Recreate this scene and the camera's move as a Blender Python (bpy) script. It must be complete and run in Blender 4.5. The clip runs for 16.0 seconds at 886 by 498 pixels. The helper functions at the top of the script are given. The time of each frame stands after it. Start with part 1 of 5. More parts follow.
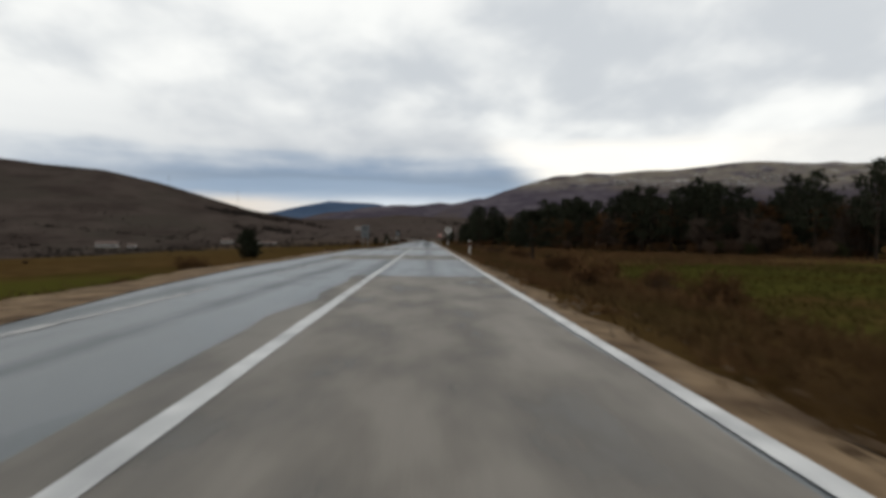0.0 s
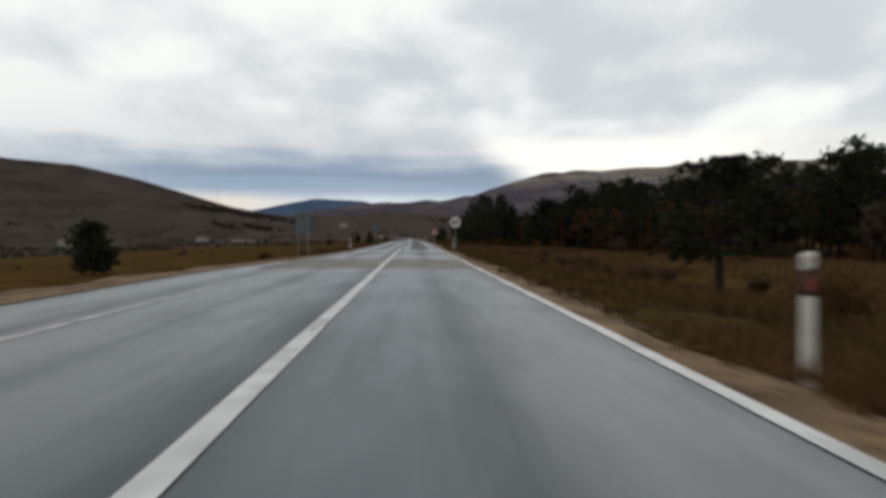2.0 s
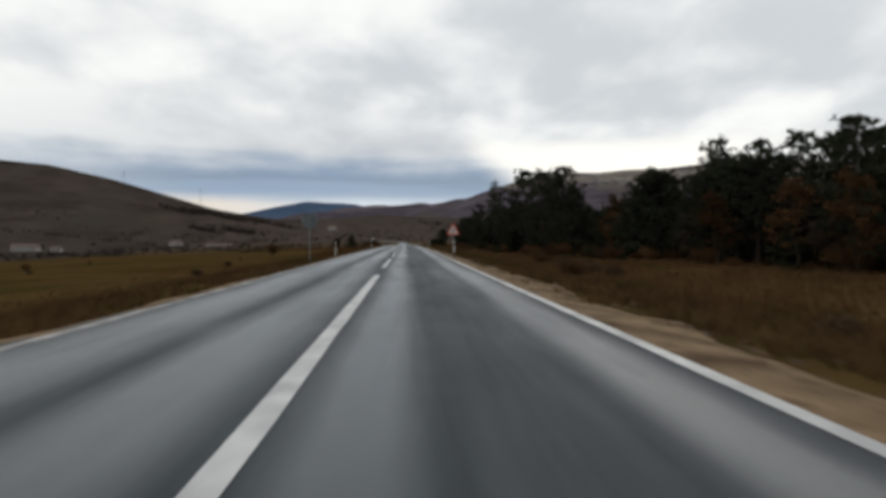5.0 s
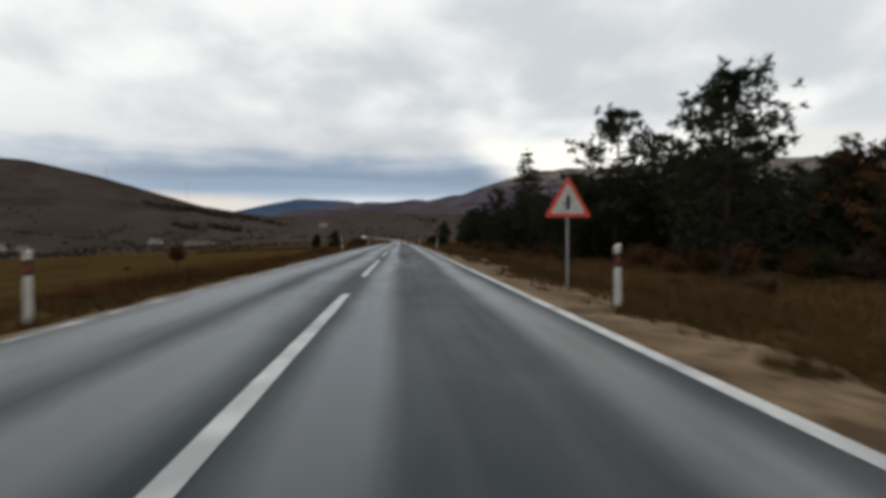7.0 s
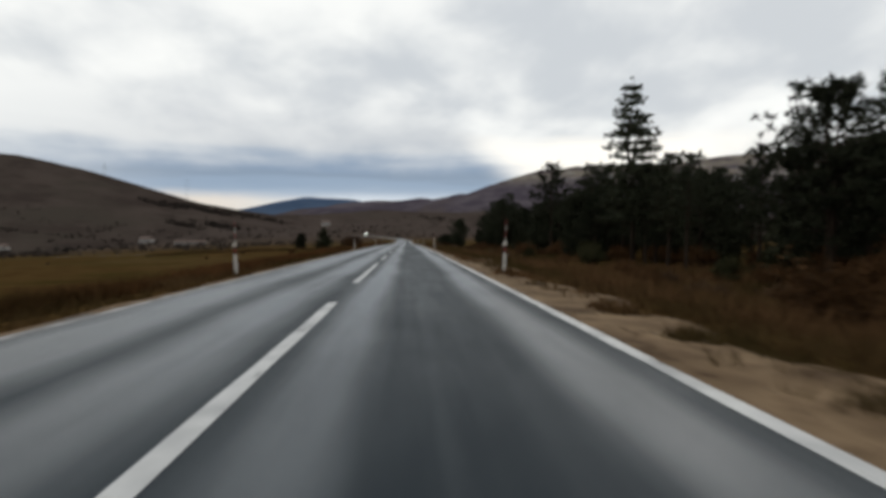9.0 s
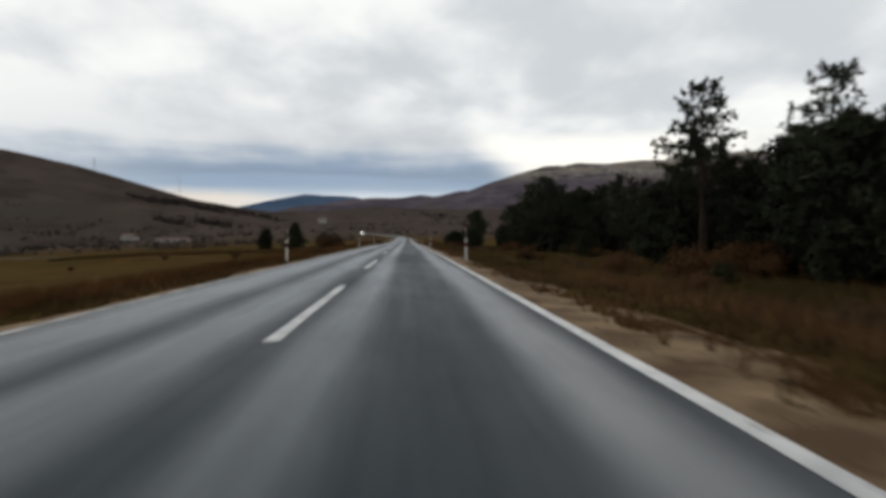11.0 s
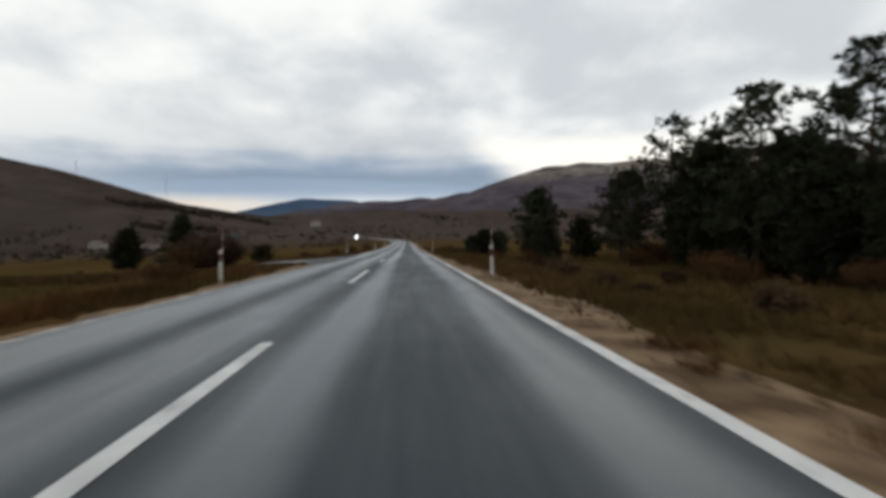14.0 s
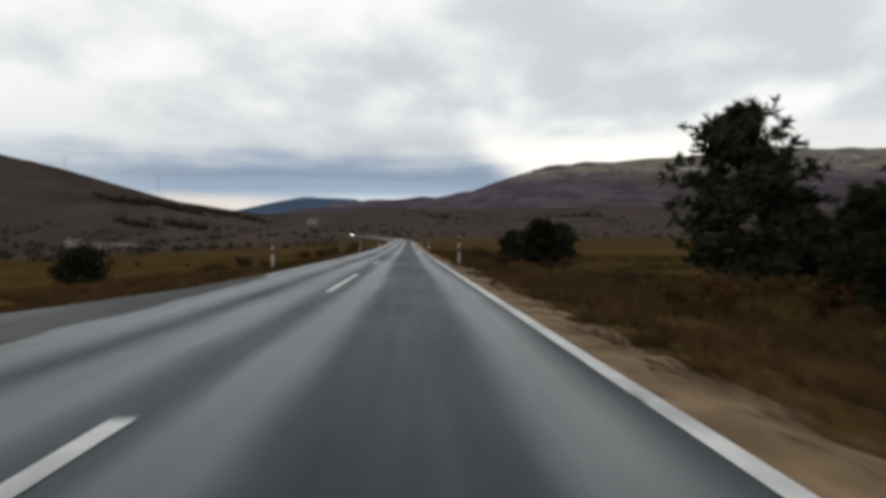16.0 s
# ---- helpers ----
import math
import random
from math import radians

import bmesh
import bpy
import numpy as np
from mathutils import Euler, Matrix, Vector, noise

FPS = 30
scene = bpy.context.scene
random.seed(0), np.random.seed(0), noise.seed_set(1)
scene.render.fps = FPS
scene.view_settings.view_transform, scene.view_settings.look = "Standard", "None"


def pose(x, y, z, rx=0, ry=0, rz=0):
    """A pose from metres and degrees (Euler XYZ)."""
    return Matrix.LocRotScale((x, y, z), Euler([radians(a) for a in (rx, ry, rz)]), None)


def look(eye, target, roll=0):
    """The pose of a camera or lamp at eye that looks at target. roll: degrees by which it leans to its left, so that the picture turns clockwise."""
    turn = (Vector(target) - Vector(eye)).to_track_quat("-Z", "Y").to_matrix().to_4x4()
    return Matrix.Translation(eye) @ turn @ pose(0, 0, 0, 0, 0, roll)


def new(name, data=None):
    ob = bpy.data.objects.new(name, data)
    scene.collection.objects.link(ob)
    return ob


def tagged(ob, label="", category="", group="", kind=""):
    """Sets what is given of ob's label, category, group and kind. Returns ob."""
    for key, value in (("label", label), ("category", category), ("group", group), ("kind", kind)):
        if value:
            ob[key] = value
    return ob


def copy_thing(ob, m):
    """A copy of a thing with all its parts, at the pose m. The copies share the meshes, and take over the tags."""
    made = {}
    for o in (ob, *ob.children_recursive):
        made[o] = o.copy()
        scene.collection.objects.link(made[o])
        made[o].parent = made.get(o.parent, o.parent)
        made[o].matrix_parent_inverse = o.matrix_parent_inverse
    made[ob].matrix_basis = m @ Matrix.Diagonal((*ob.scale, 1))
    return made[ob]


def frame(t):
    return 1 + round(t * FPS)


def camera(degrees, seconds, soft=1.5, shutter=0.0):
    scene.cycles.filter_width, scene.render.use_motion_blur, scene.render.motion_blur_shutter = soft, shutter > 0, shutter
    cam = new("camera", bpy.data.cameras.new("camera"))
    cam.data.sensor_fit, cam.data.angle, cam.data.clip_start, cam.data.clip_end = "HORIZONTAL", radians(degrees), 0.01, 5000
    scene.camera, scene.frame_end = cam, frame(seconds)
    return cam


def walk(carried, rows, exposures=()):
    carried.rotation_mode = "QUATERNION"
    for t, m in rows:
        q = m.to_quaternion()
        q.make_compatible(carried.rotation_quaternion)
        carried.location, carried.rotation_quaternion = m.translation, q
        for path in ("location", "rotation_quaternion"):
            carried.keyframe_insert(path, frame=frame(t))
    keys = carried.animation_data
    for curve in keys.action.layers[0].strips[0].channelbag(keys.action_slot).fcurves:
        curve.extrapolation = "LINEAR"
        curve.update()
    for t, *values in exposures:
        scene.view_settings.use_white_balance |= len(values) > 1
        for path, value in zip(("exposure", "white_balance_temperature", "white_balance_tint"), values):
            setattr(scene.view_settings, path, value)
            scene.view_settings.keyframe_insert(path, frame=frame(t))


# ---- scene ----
# The drive: seconds, metres right of the start, metres along the road, yaw, pitch, lean
EYE = 1.15
DRIVE = [
    (0, 0.26, 0.0, -1.6, -1.0, 0.31),
    (0.5, 0.18, 9.75, -1.89, -1.17, 0.29),
    (1, 0.07, 19.49, -2.2, -0.84, 0.28),
    (1.5, -0.01, 29.24, -2.44, -1.04, 0.23),
    (2, -0.14, 38.99, -2.79, -1.21, 0.22),
    (2.5, -0.25, 48.73, -2.81, -1.08, 0.25),
    (3, -0.36, 58.48, -3.19, -0.92, 0.25),
    (3.5, -0.33, 68.22, -3.5, -0.83, 0.23),
    (4, -0.45, 77.97, -3.33, -0.61, 0.26),
    (6.3, -0.34, 122.8, -3.94, -1.29, 0.02),
    (6.5, -0.32, 126.7, -3.99, -0.83, 0.01),
    (7, -0.27, 136.45, -4.02, -1.17, -0.08),
    (7.5, -0.16, 146.19, -3.73, -1.18, -0.08),
    (8, -0.14, 155.94, -3.58, -1.05, 0.1),
    (8.5, -0.09, 165.69, -3.53, -1.32, 0.06),
    (9, -0.08, 175.43, -3.47, -1.26, 0.1),
    (9.2, -0.09, 179.33, -3.43, -1.31, 0.13),
    (11.3, 0.13, 220.27, -3.42, -1.49, 0.09),
    (11.5, 0.13, 224.17, -3.35, -1.29, 0.07),
    (12, 0.13, 233.91, -3.24, -1.31, 0.03),
    (12.5, 0.13, 243.66, -3.17, -1.34, -0.05),
    (13, 0.14, 253.4, -3.25, -1.75, -0.13),
    (13.5, 0.19, 263.15, -3.26, -1.39, -0.4),
    (14, 0.19, 272.9, -3.43, -1.21, -0.63),
    (14.5, 0.28, 282.64, -3.17, -1.48, -0.59),
    (15, 0.33, 292.39, -3.3, -1.16, -0.46),
    (15.5, 0.42, 302.14, -3.26, -1.29, -0.4),
    (16, 0.45, 311.88, -3.3, -1.26, -0.37),
]
# the road's slope along the drive: level, then falling gently, rising again far ahead
SLOPE = [(140, 0.0), (310, -0.0104), (350, -0.0110), (430, 0.0), (520, 0.0095), (690, 0.0115), (900, 0.0115)]
STATIONS = np.arange(0.0, 901.0)
LEVELS = np.concatenate([[0.0], np.cumsum(np.interp(STATIONS[:-1] + 0.5, [a for a, _ in SLOPE], [b for _, b in SLOPE]))])


def grade(y):
    """Height of the road's middle at y."""
    return np.interp(y, STATIONS, LEVELS)


cam = camera(72.7, 16.0, soft=4.0, shutter=0.3)


def eye_pose(x, y, yaw, pitch, lean):
    a, b = radians(yaw), radians(pitch)
    eye = Vector((x, y, EYE + float(grade(y))))
    way = Vector((-math.sin(a) * math.cos(b), math.cos(a) * math.cos(b), math.sin(b)))
    return look(eye, eye + way, lean)


walk(cam, [(t, eye_pose(x, y, yaw, pitch, lean)) for t, x, y, yaw, pitch, lean in DRIVE])

# ---- light ----
scene.view_settings.exposure = 0.0


def build_world():
    world = bpy.data.worlds.new("world")
    scene.world = world
    world.use_nodes = True
    nt = world.node_tree
    nt.nodes.clear()
    N, Lk = nt.nodes.new, nt.links.new

    def math_node(op, a, b=None, c=None, clamp=False):
        m = N("ShaderNodeMath")
        m.operation, m.use_clamp = op, clamp
        for i, v in enumerate((a, b, c)):
            if v is None:
                continue
            if isinstance(v, (int, float)):
                m.inputs[i].default_value = v
            else:
                Lk(v, m.inputs[i])
        return m.outputs[0]

    def smooth(v, lo, hi):
        r = N("ShaderNodeMapRange")
        r.interpolation_type = "SMOOTHSTEP"
        Lk(v, r.inputs[0])
        r.inputs[1].default_value, r.inputs[2].default_value = lo, hi
        return r.outputs[0]

    def mix(f, a, b):
        m = N("ShaderNodeMix")
        m.data_type = "RGBA"
        for sock, v in ((m.inputs[0], f), (m.inputs[6], a), (m.inputs[7], b)):
            if isinstance(v, tuple):
                sock.default_value = (*v, 1)
            elif isinstance(v, (int, float)):
                sock.default_value = v
            else:
                Lk(v, sock)
        return m.outputs[2]

    tc = N("ShaderNodeTexCoord")
    sep = N("ShaderNodeSeparateXYZ")
    Lk(tc.outputs["Generated"], sep.inputs[0])
    dx, dy, dz = sep.outputs
    # cloud deck: the direction meets a flat layer
    up = math_node("ADD", math_node("ABSOLUTE", dz), 0.30)
    com = N("ShaderNodeCombineXYZ")
    Lk(math_node("DIVIDE", dx, up), com.inputs[0])
    Lk(math_node("DIVIDE", dy, up), com.inputs[1])

    def noise_of(scale, detail, rough, shift):
        mp = N("ShaderNodeMapping")
        mp.inputs[1].default_value = shift
        mp.inputs[3].default_value = (1.0, 0.8, 1.0)
        Lk(com.outputs[0], mp.inputs[0])
        n = N("ShaderNodeTexNoise")
        n.inputs["Scale"].default_value, n.inputs["Detail"].default_value = scale, detail
        n.inputs["Roughness"].default_value = rough
        n.inputs["Distortion"].default_value = 0.15
        Lk(mp.outputs[0], n.inputs["Vector"])
        return n.outputs["Fac"]

    big = noise_of(1.5, 3, 0.45, (5.3, 8.4, 0))
    small = noise_of(3.6, 4, 0.5, (1.7, 4.0, 0))
    lumps = math_node("ADD", math_node("MULTIPLY", big, 0.50), math_node("MULTIPLY", small, 0.50))
    # the deck is thinner, so brighter, to the left of the road than to its right
    side = math_node("MULTIPLY", math_node("SUBTRACT", 0.05, dx), 0.12)
    lumps = math_node("ADD", lumps, side)
    cloud = mix(smooth(lumps, 0.36, 0.62), (0.675, 0.712, 0.745), (1.078, 1.088, 1.06))
    # low dark bank ahead, with a paler rim at the horizon
    lay = N("ShaderNodeCombineXYZ")
    Lk(math_node("MULTIPLY", dx, 3.0), lay.inputs[0])
    Lk(math_node("MULTIPLY", dz, 34.0), lay.inputs[1])
    sheets = N("ShaderNodeTexNoise")
    sheets.inputs["Scale"].default_value, sheets.inputs["Detail"].default_value = 1.0, 4
    Lk(lay.outputs[0], sheets.inputs["Vector"])
    wave = math_node("SUBTRACT", sheets.outputs["Fac"], 0.5)
    el = math_node("ADD", dz, math_node("MULTIPLY", math_node("SUBTRACT", small, 0.5), 0.05))
    el = math_node("ADD", el, math_node("MULTIPLY", wave, 0.045))
    bank_up = math_node("SUBTRACT", 1.0, smooth(el, 0.098, 0.155))
    slant = math_node("ADD", math_node("ADD", dx, math_node("MULTIPLY", wave, 0.12)), math_node("MULTIPLY", math_node("SUBTRACT", dz, 0.085), 1.3))
    bank_side = math_node("SUBTRACT", 1.0, smooth(slant, 0.13, 0.25))
    bank_side = math_node("MULTIPLY", bank_side, smooth(dx, -0.85, -0.25))
    bank = math_node("MULTIPLY", bank_up, bank_side)
    haze = math_node("MULTIPLY", math_node("SUBTRACT", 1.0, smooth(el, 0.14, 0.26)), bank_side)
    cloud = mix(math_node("MULTIPLY", haze, 0.6), cloud, (0.60, 0.63, 0.67))
    layers = N("ShaderNodeValToRGB")
    layers.color_ramp.interpolation = "EASE"
    tones = ((0.0, (0.40, 0.50, 0.63)), (0.20, (0.30, 0.405, 0.55)), (0.34, (0.245, 0.330, 0.450)), (0.50, (0.255, 0.350, 0.490)), (0.72, (0.285, 0.385, 0.525)), (1.0, (0.46, 0.52, 0.59)))
    for k, (at, tone) in enumerate(tones):
        stop = layers.color_ramp.elements[k] if k < 1 else layers.color_ramp.elements.new(at) if k < len(tones) - 1 else layers.color_ramp.elements[-1]
        stop.position, stop.color = at, (*tone, 1)
    level = math_node("ADD", dz, math_node("MULTIPLY", wave, 0.05))
    fold = N("ShaderNodeMapRange")
    Lk(level, fold.inputs[0])
    fold.inputs[1].default_value, fold.inputs[2].default_value = 0.066, 0.155
    Lk(fold.outputs[0], layers.inputs[0])
    cloud = mix(math_node("MULTIPLY", bank, 0.92), cloud, layers.outputs[0])
    low = math_node("ADD", dz, math_node("MULTIPLY", math_node("SUBTRACT", small, 0.5), 0.015))
    rim = math_node("SUBTRACT", 1.0, smooth(low, 0.054, 0.073))
    rim_col = mix(smooth(dx, -0.35, -0.05), (0.95, 0.85, 0.73), (0.80, 0.86, 0.92))
    cloud = mix(math_node("MULTIPLY", rim, 0.9), cloud, rim_col)
    # break in the clouds low to the right of the road, where the sun stands behind them
    gap = math_node("MULTIPLY", smooth(slant, 0.15, 0.25), math_node("SUBTRACT", 1.0, smooth(el, 0.135, 0.175)))
    gap = math_node("MULTIPLY", gap, math_node("SUBTRACT", 1.0, math_node("MULTIPLY", smooth(dx, 0.38, 0.55), 0.6)))
    cloud = mix(math_node("MULTIPLY", gap, 0.9), cloud, (1.25, 1.20, 1.10))
    sky = N("ShaderNodeTexSky")
    sky.sky_type, sky.sun_disc = "NISHITA", False
    sky.sun_elevation, sky.sun_rotation = radians(37), radians(39)
    sk = N("ShaderNodeBackground")
    Lk(sky.outputs[0], sk.inputs[0])
    sk.inputs[1].default_value = 0.05
    bg = N("ShaderNodeBackground")
    Lk(cloud, bg.inputs[0])
    bg.inputs[1].default_value = 0.95
    ms = N("ShaderNodeMixShader")
    ms.inputs[0].default_value = 0.94
    Lk(sk.outputs[0], ms.inputs[1])
    Lk(bg.outputs[0], ms.inputs[2])
    out = N("ShaderNodeOutputWorld")
    Lk(ms.outputs[0], out.inputs[0])


build_world()
sun_data = bpy.data.lights.new("sun", "SUN")
sun_data.energy, sun_data.angle, sun_data.color = 0.5, radians(60), (1.0, 0.93, 0.84)
sun = new("sun", sun_data)
sun.matrix_world = look((90, 110, 110), (0, 0, 0))

# ---- materials ----


def material(name, c1, c2, scale=1.0, rough=0.9, c3=None, scale3=0.2, bump=0.0, bump_scale=8.0, metal=0.0,
             vary=0.0, spec=0.3, coat=0.0, stretch=(1, 1, 1)):
    """Two-scale noise material in object metres, with relief and a random shade for each object."""
    m = bpy.data.materials.new(name)
    m.use_nodes = True
    nt = m.node_tree
    N, Lk = nt.nodes.new, nt.links.new
    b = nt.nodes["Principled BSDF"]
    b.inputs["Roughness"].default_value = rough
    b.inputs["Metallic"].default_value = metal
    b.inputs["Specular IOR Level"].default_value = spec
    b.inputs["Coat Weight"].default_value = coat
    tc = N("ShaderNodeTexCoord")
    mp = N("ShaderNodeMapping")
    mp.inputs[3].default_value = stretch
    Lk(tc.outputs["Object"], mp.inputs[0])

    def tex(s, detail):
        n = N("ShaderNodeTexNoise")
        n.inputs["Scale"].default_value, n.inputs["Detail"].default_value = s, detail
        n.inputs["Roughness"].default_value = 0.6
        Lk(mp.outputs[0], n.inputs["Vector"])
        return n.outputs["Fac"]

    def blend(f, a, bb):
        x = N("ShaderNodeMix")
        x.data_type = "RGBA"
        Lk(f, x.inputs[0])
        for sock, v in ((x.inputs[6], a), (x.inputs[7], bb)):
            if isinstance(v, tuple):
                sock.default_value = (*v, 1)
            else:
                Lk(v, sock)
        return x.outputs[2]

    def ramp(v, lo, hi):
        r = N("ShaderNodeMapRange")
        r.inputs[1].default_value, r.inputs[2].default_value = lo, hi
        Lk(v, r.inputs[0])
        return r.outputs[0]

    col = blend(ramp(tex(scale, 5), 0.35, 0.65), c1, c2)
    if c3:
        col = blend(ramp(tex(scale3, 4), 0.48, 0.62), col, c3)
    if vary:
        info = N("ShaderNodeObjectInfo")
        h = N("ShaderNodeHueSaturation")
        r = N("ShaderNodeMapRange")
        Lk(info.outputs["Random"], r.inputs[0])
        r.inputs[3].default_value, r.inputs[4].default_value = 1 - vary, 1 + vary
        Lk(r.outputs[0], h.inputs["Value"])
        Lk(col, h.inputs["Color"])
        col = h.outputs[0]
    Lk(col, b.inputs["Base Color"])
    if bump:
        bp = N("ShaderNodeBump")
        bp.inputs["Strength"].default_value = min(bump, 1.0)
        bp.inputs["Distance"].default_value = 0.02
        Lk(tex(bump_scale, 6), bp.inputs["Height"])
        Lk(bp.outputs[0], b.inputs["Normal"])
    return m


M = {}
M["bark"] = material("bark", (0.0202, 0.0151, 0.0115), (0.0396, 0.0295, 0.0223), 3.0, 0.95, bump=0.8, bump_scale=9, vary=0.25, spec=0.05,
                     stretch=(1, 1, 0.3))
M["needles"] = material("needles", (0.0176, 0.0205, 0.0127), (0.0304, 0.0336, 0.0204), 1.5, 0.85, vary=0.35, spec=0.05)
M["needles_young"] = material("needles_young", (0.0197, 0.0227, 0.0132), (0.0344, 0.0361, 0.0211), 2.0, 0.85, vary=0.3, spec=0.05)
M["twigs"] = material("twigs", (0.0450, 0.0287, 0.0187), (0.0775, 0.0500, 0.0300), 2.0, 0.95, vary=0.35, spec=0.0)
M["grey_twigs"] = material("grey_twigs", (0.0651, 0.0483, 0.0399), (0.0998, 0.0735, 0.0588), 2.0, 0.95, vary=0.25, spec=0.0)
M["brown_twigs"] = material("brown_twigs", (0.0470, 0.0310, 0.0225), (0.0740, 0.0500, 0.0360), 2.0, 0.95, vary=0.25, spec=0.0)
M["rust_leaves"] = material("rust_leaves", (0.0520, 0.0271, 0.0126), (0.0920, 0.0500, 0.0240), 2.0, 0.9, vary=0.35, spec=0.0)
M["dark_leaves"] = material("dark_leaves", (0.023, 0.025, 0.013), (0.042, 0.040, 0.020), 2.0, 0.9, vary=0.3, spec=0.0)
M["weeds"] = material("weeds", (0.0720, 0.0390, 0.0189), (0.1130, 0.0640, 0.0308), 0.6, 0.95, (0.0497, 0.0358, 0.0146), 0.12, spec=0.0)
M["weeds_olive"] = material("weeds_olive", (0.0670, 0.0425, 0.0177), (0.1030, 0.0653, 0.0274), 0.6, 0.95, (0.0449, 0.0384, 0.0140), 0.12, spec=0.0)
M["grass_dry"] = material("grass_dry", (0.060, 0.0345, 0.0160), (0.092, 0.0570, 0.0265), 0.5, 0.95, (0.046, 0.0350, 0.0130), 0.1, spec=0.0)
M["grass_green"] = material("grass_green", (0.052, 0.060, 0.009), (0.078, 0.084, 0.014), 0.5, 0.95, (0.066, 0.052, 0.013), 0.15, spec=0.0)
M["grass_olive"] = material("grass_olive", (0.036, 0.034, 0.010), (0.054, 0.048, 0.014), 0.5, 0.95, (0.052, 0.038, 0.011), 0.15, spec=0.0)
M["gravel"] = material("gravel", (0.0936, 0.0610, 0.0344), (0.2184, 0.1520, 0.0911), 2.2, 0.95, (0.0645, 0.0400, 0.0214), 1.1, spec=0.08,
                       bump=0.9, bump_scale=14)
M["earth"] = material("earth", (0.046, 0.030, 0.018), (0.078, 0.052, 0.031), 3.0, 0.95, spec=0.02)
M["stone"] = material("stone", (0.11, 0.085, 0.060), (0.17, 0.135, 0.10), 4, 0.9, vary=0.3, spec=0.1)
M["limestone"] = material("limestone", (0.20, 0.195, 0.19), (0.30, 0.29, 0.28), 0.05, 0.95)
M["hedge"] = material("hedge", (0.036, 0.029, 0.025), (0.054, 0.043, 0.036), 0.02, 0.95, (0.034, 0.030, 0.026), 0.006, spec=0.0)
M["rust_grass"] = material("rust_grass", (0.070, 0.0330, 0.0140), (0.105, 0.0520, 0.0220), 0.5, 0.95, (0.048, 0.0280, 0.0120), 0.12, spec=0.0)
M["paint_white"] = material("paint_white", (0.38, 0.385, 0.39), (0.52, 0.525, 0.52), 3.0, 0.6, (0.30, 0.305, 0.31), 0.8,
                            bump=0.2, bump_scale=30)
M["post_white"] = material("post_white", (0.38, 0.365, 0.335), (0.48, 0.465, 0.43), 4.0, 0.5, (0.42, 0.38, 0.32), 2.0, vary=0.12)
M["post_band"] = material("post_band", (0.022, 0.012, 0.011), (0.036, 0.018, 0.016), 6.0, 0.5)
M["reflector"] = material("reflector", (0.20, 0.04, 0.03), (0.26, 0.06, 0.04), 20.0, 0.2, coat=0.5)
M["pole_red"] = material("pole_red", (0.12, 0.028, 0.023), (0.16, 0.040, 0.031), 6.0, 0.5)
M["pole_white"] = material("pole_white", (0.22, 0.21, 0.19), (0.29, 0.28, 0.26), 6.0, 0.5)
M["steel"] = material("steel", (0.22, 0.23, 0.23), (0.33, 0.34, 0.34), 6.0, 0.5, metal=0.6, bump=0.1)
M["sign_back"] = material("sign_back", (0.095, 0.107, 0.116), (0.13, 0.142, 0.148), 3.0, 0.65, (0.075, 0.083, 0.09), 1.2, metal=0.3)
M["sign_back_dark"] = material("sign_back_dark", (0.12, 0.13, 0.14), (0.17, 0.18, 0.19), 3.0, 0.55, metal=0.3)
M["sign_white"] = material("sign_white", (0.42, 0.41, 0.385), (0.50, 0.485, 0.455), 5.0, 0.45, (0.34, 0.32, 0.29), 2.0)
M["sign_red"] = material("sign_red", (0.48, 0.045, 0.025), (0.56, 0.065, 0.035), 5.0, 0.4)
M["sign_black"] = material("sign_black", (0.015, 0.015, 0.016), (0.025, 0.025, 0.026), 5.0, 0.5)
M["sign_grey"] = material("sign_grey", (0.26, 0.26, 0.25), (0.34, 0.34, 0.33), 5.0, 0.5)
M["car_paint"] = material("car_paint", (0.40, 0.41, 0.42), (0.46, 0.47, 0.48), 2.0, 0.35, coat=0.6)
M["headlight"] = bpy.data.materials.new("headlight")
M["headlight"].use_nodes = True
M["headlight"].node_tree.nodes["Principled BSDF"].inputs["Emission Color"].default_value = (1.0, 0.97, 0.88, 1)
M["headlight"].node_tree.nodes["Principled BSDF"].inputs["Emission Strength"].default_value = 40.0
M["plaster"] = material("plaster", (0.27, 0.26, 0.245), (0.36, 0.35, 0.33), 0.5, 0.9, (0.24, 0.23, 0.215), 0.2)
M["roof_tile"] = material("roof_tile", (0.085, 0.060, 0.052), (0.12, 0.085, 0.072), 1.0, 0.9)
M["glass_dark"] = material("glass_dark", (0.02, 0.022, 0.025), (0.03, 0.032, 0.035), 1.0, 0.15)


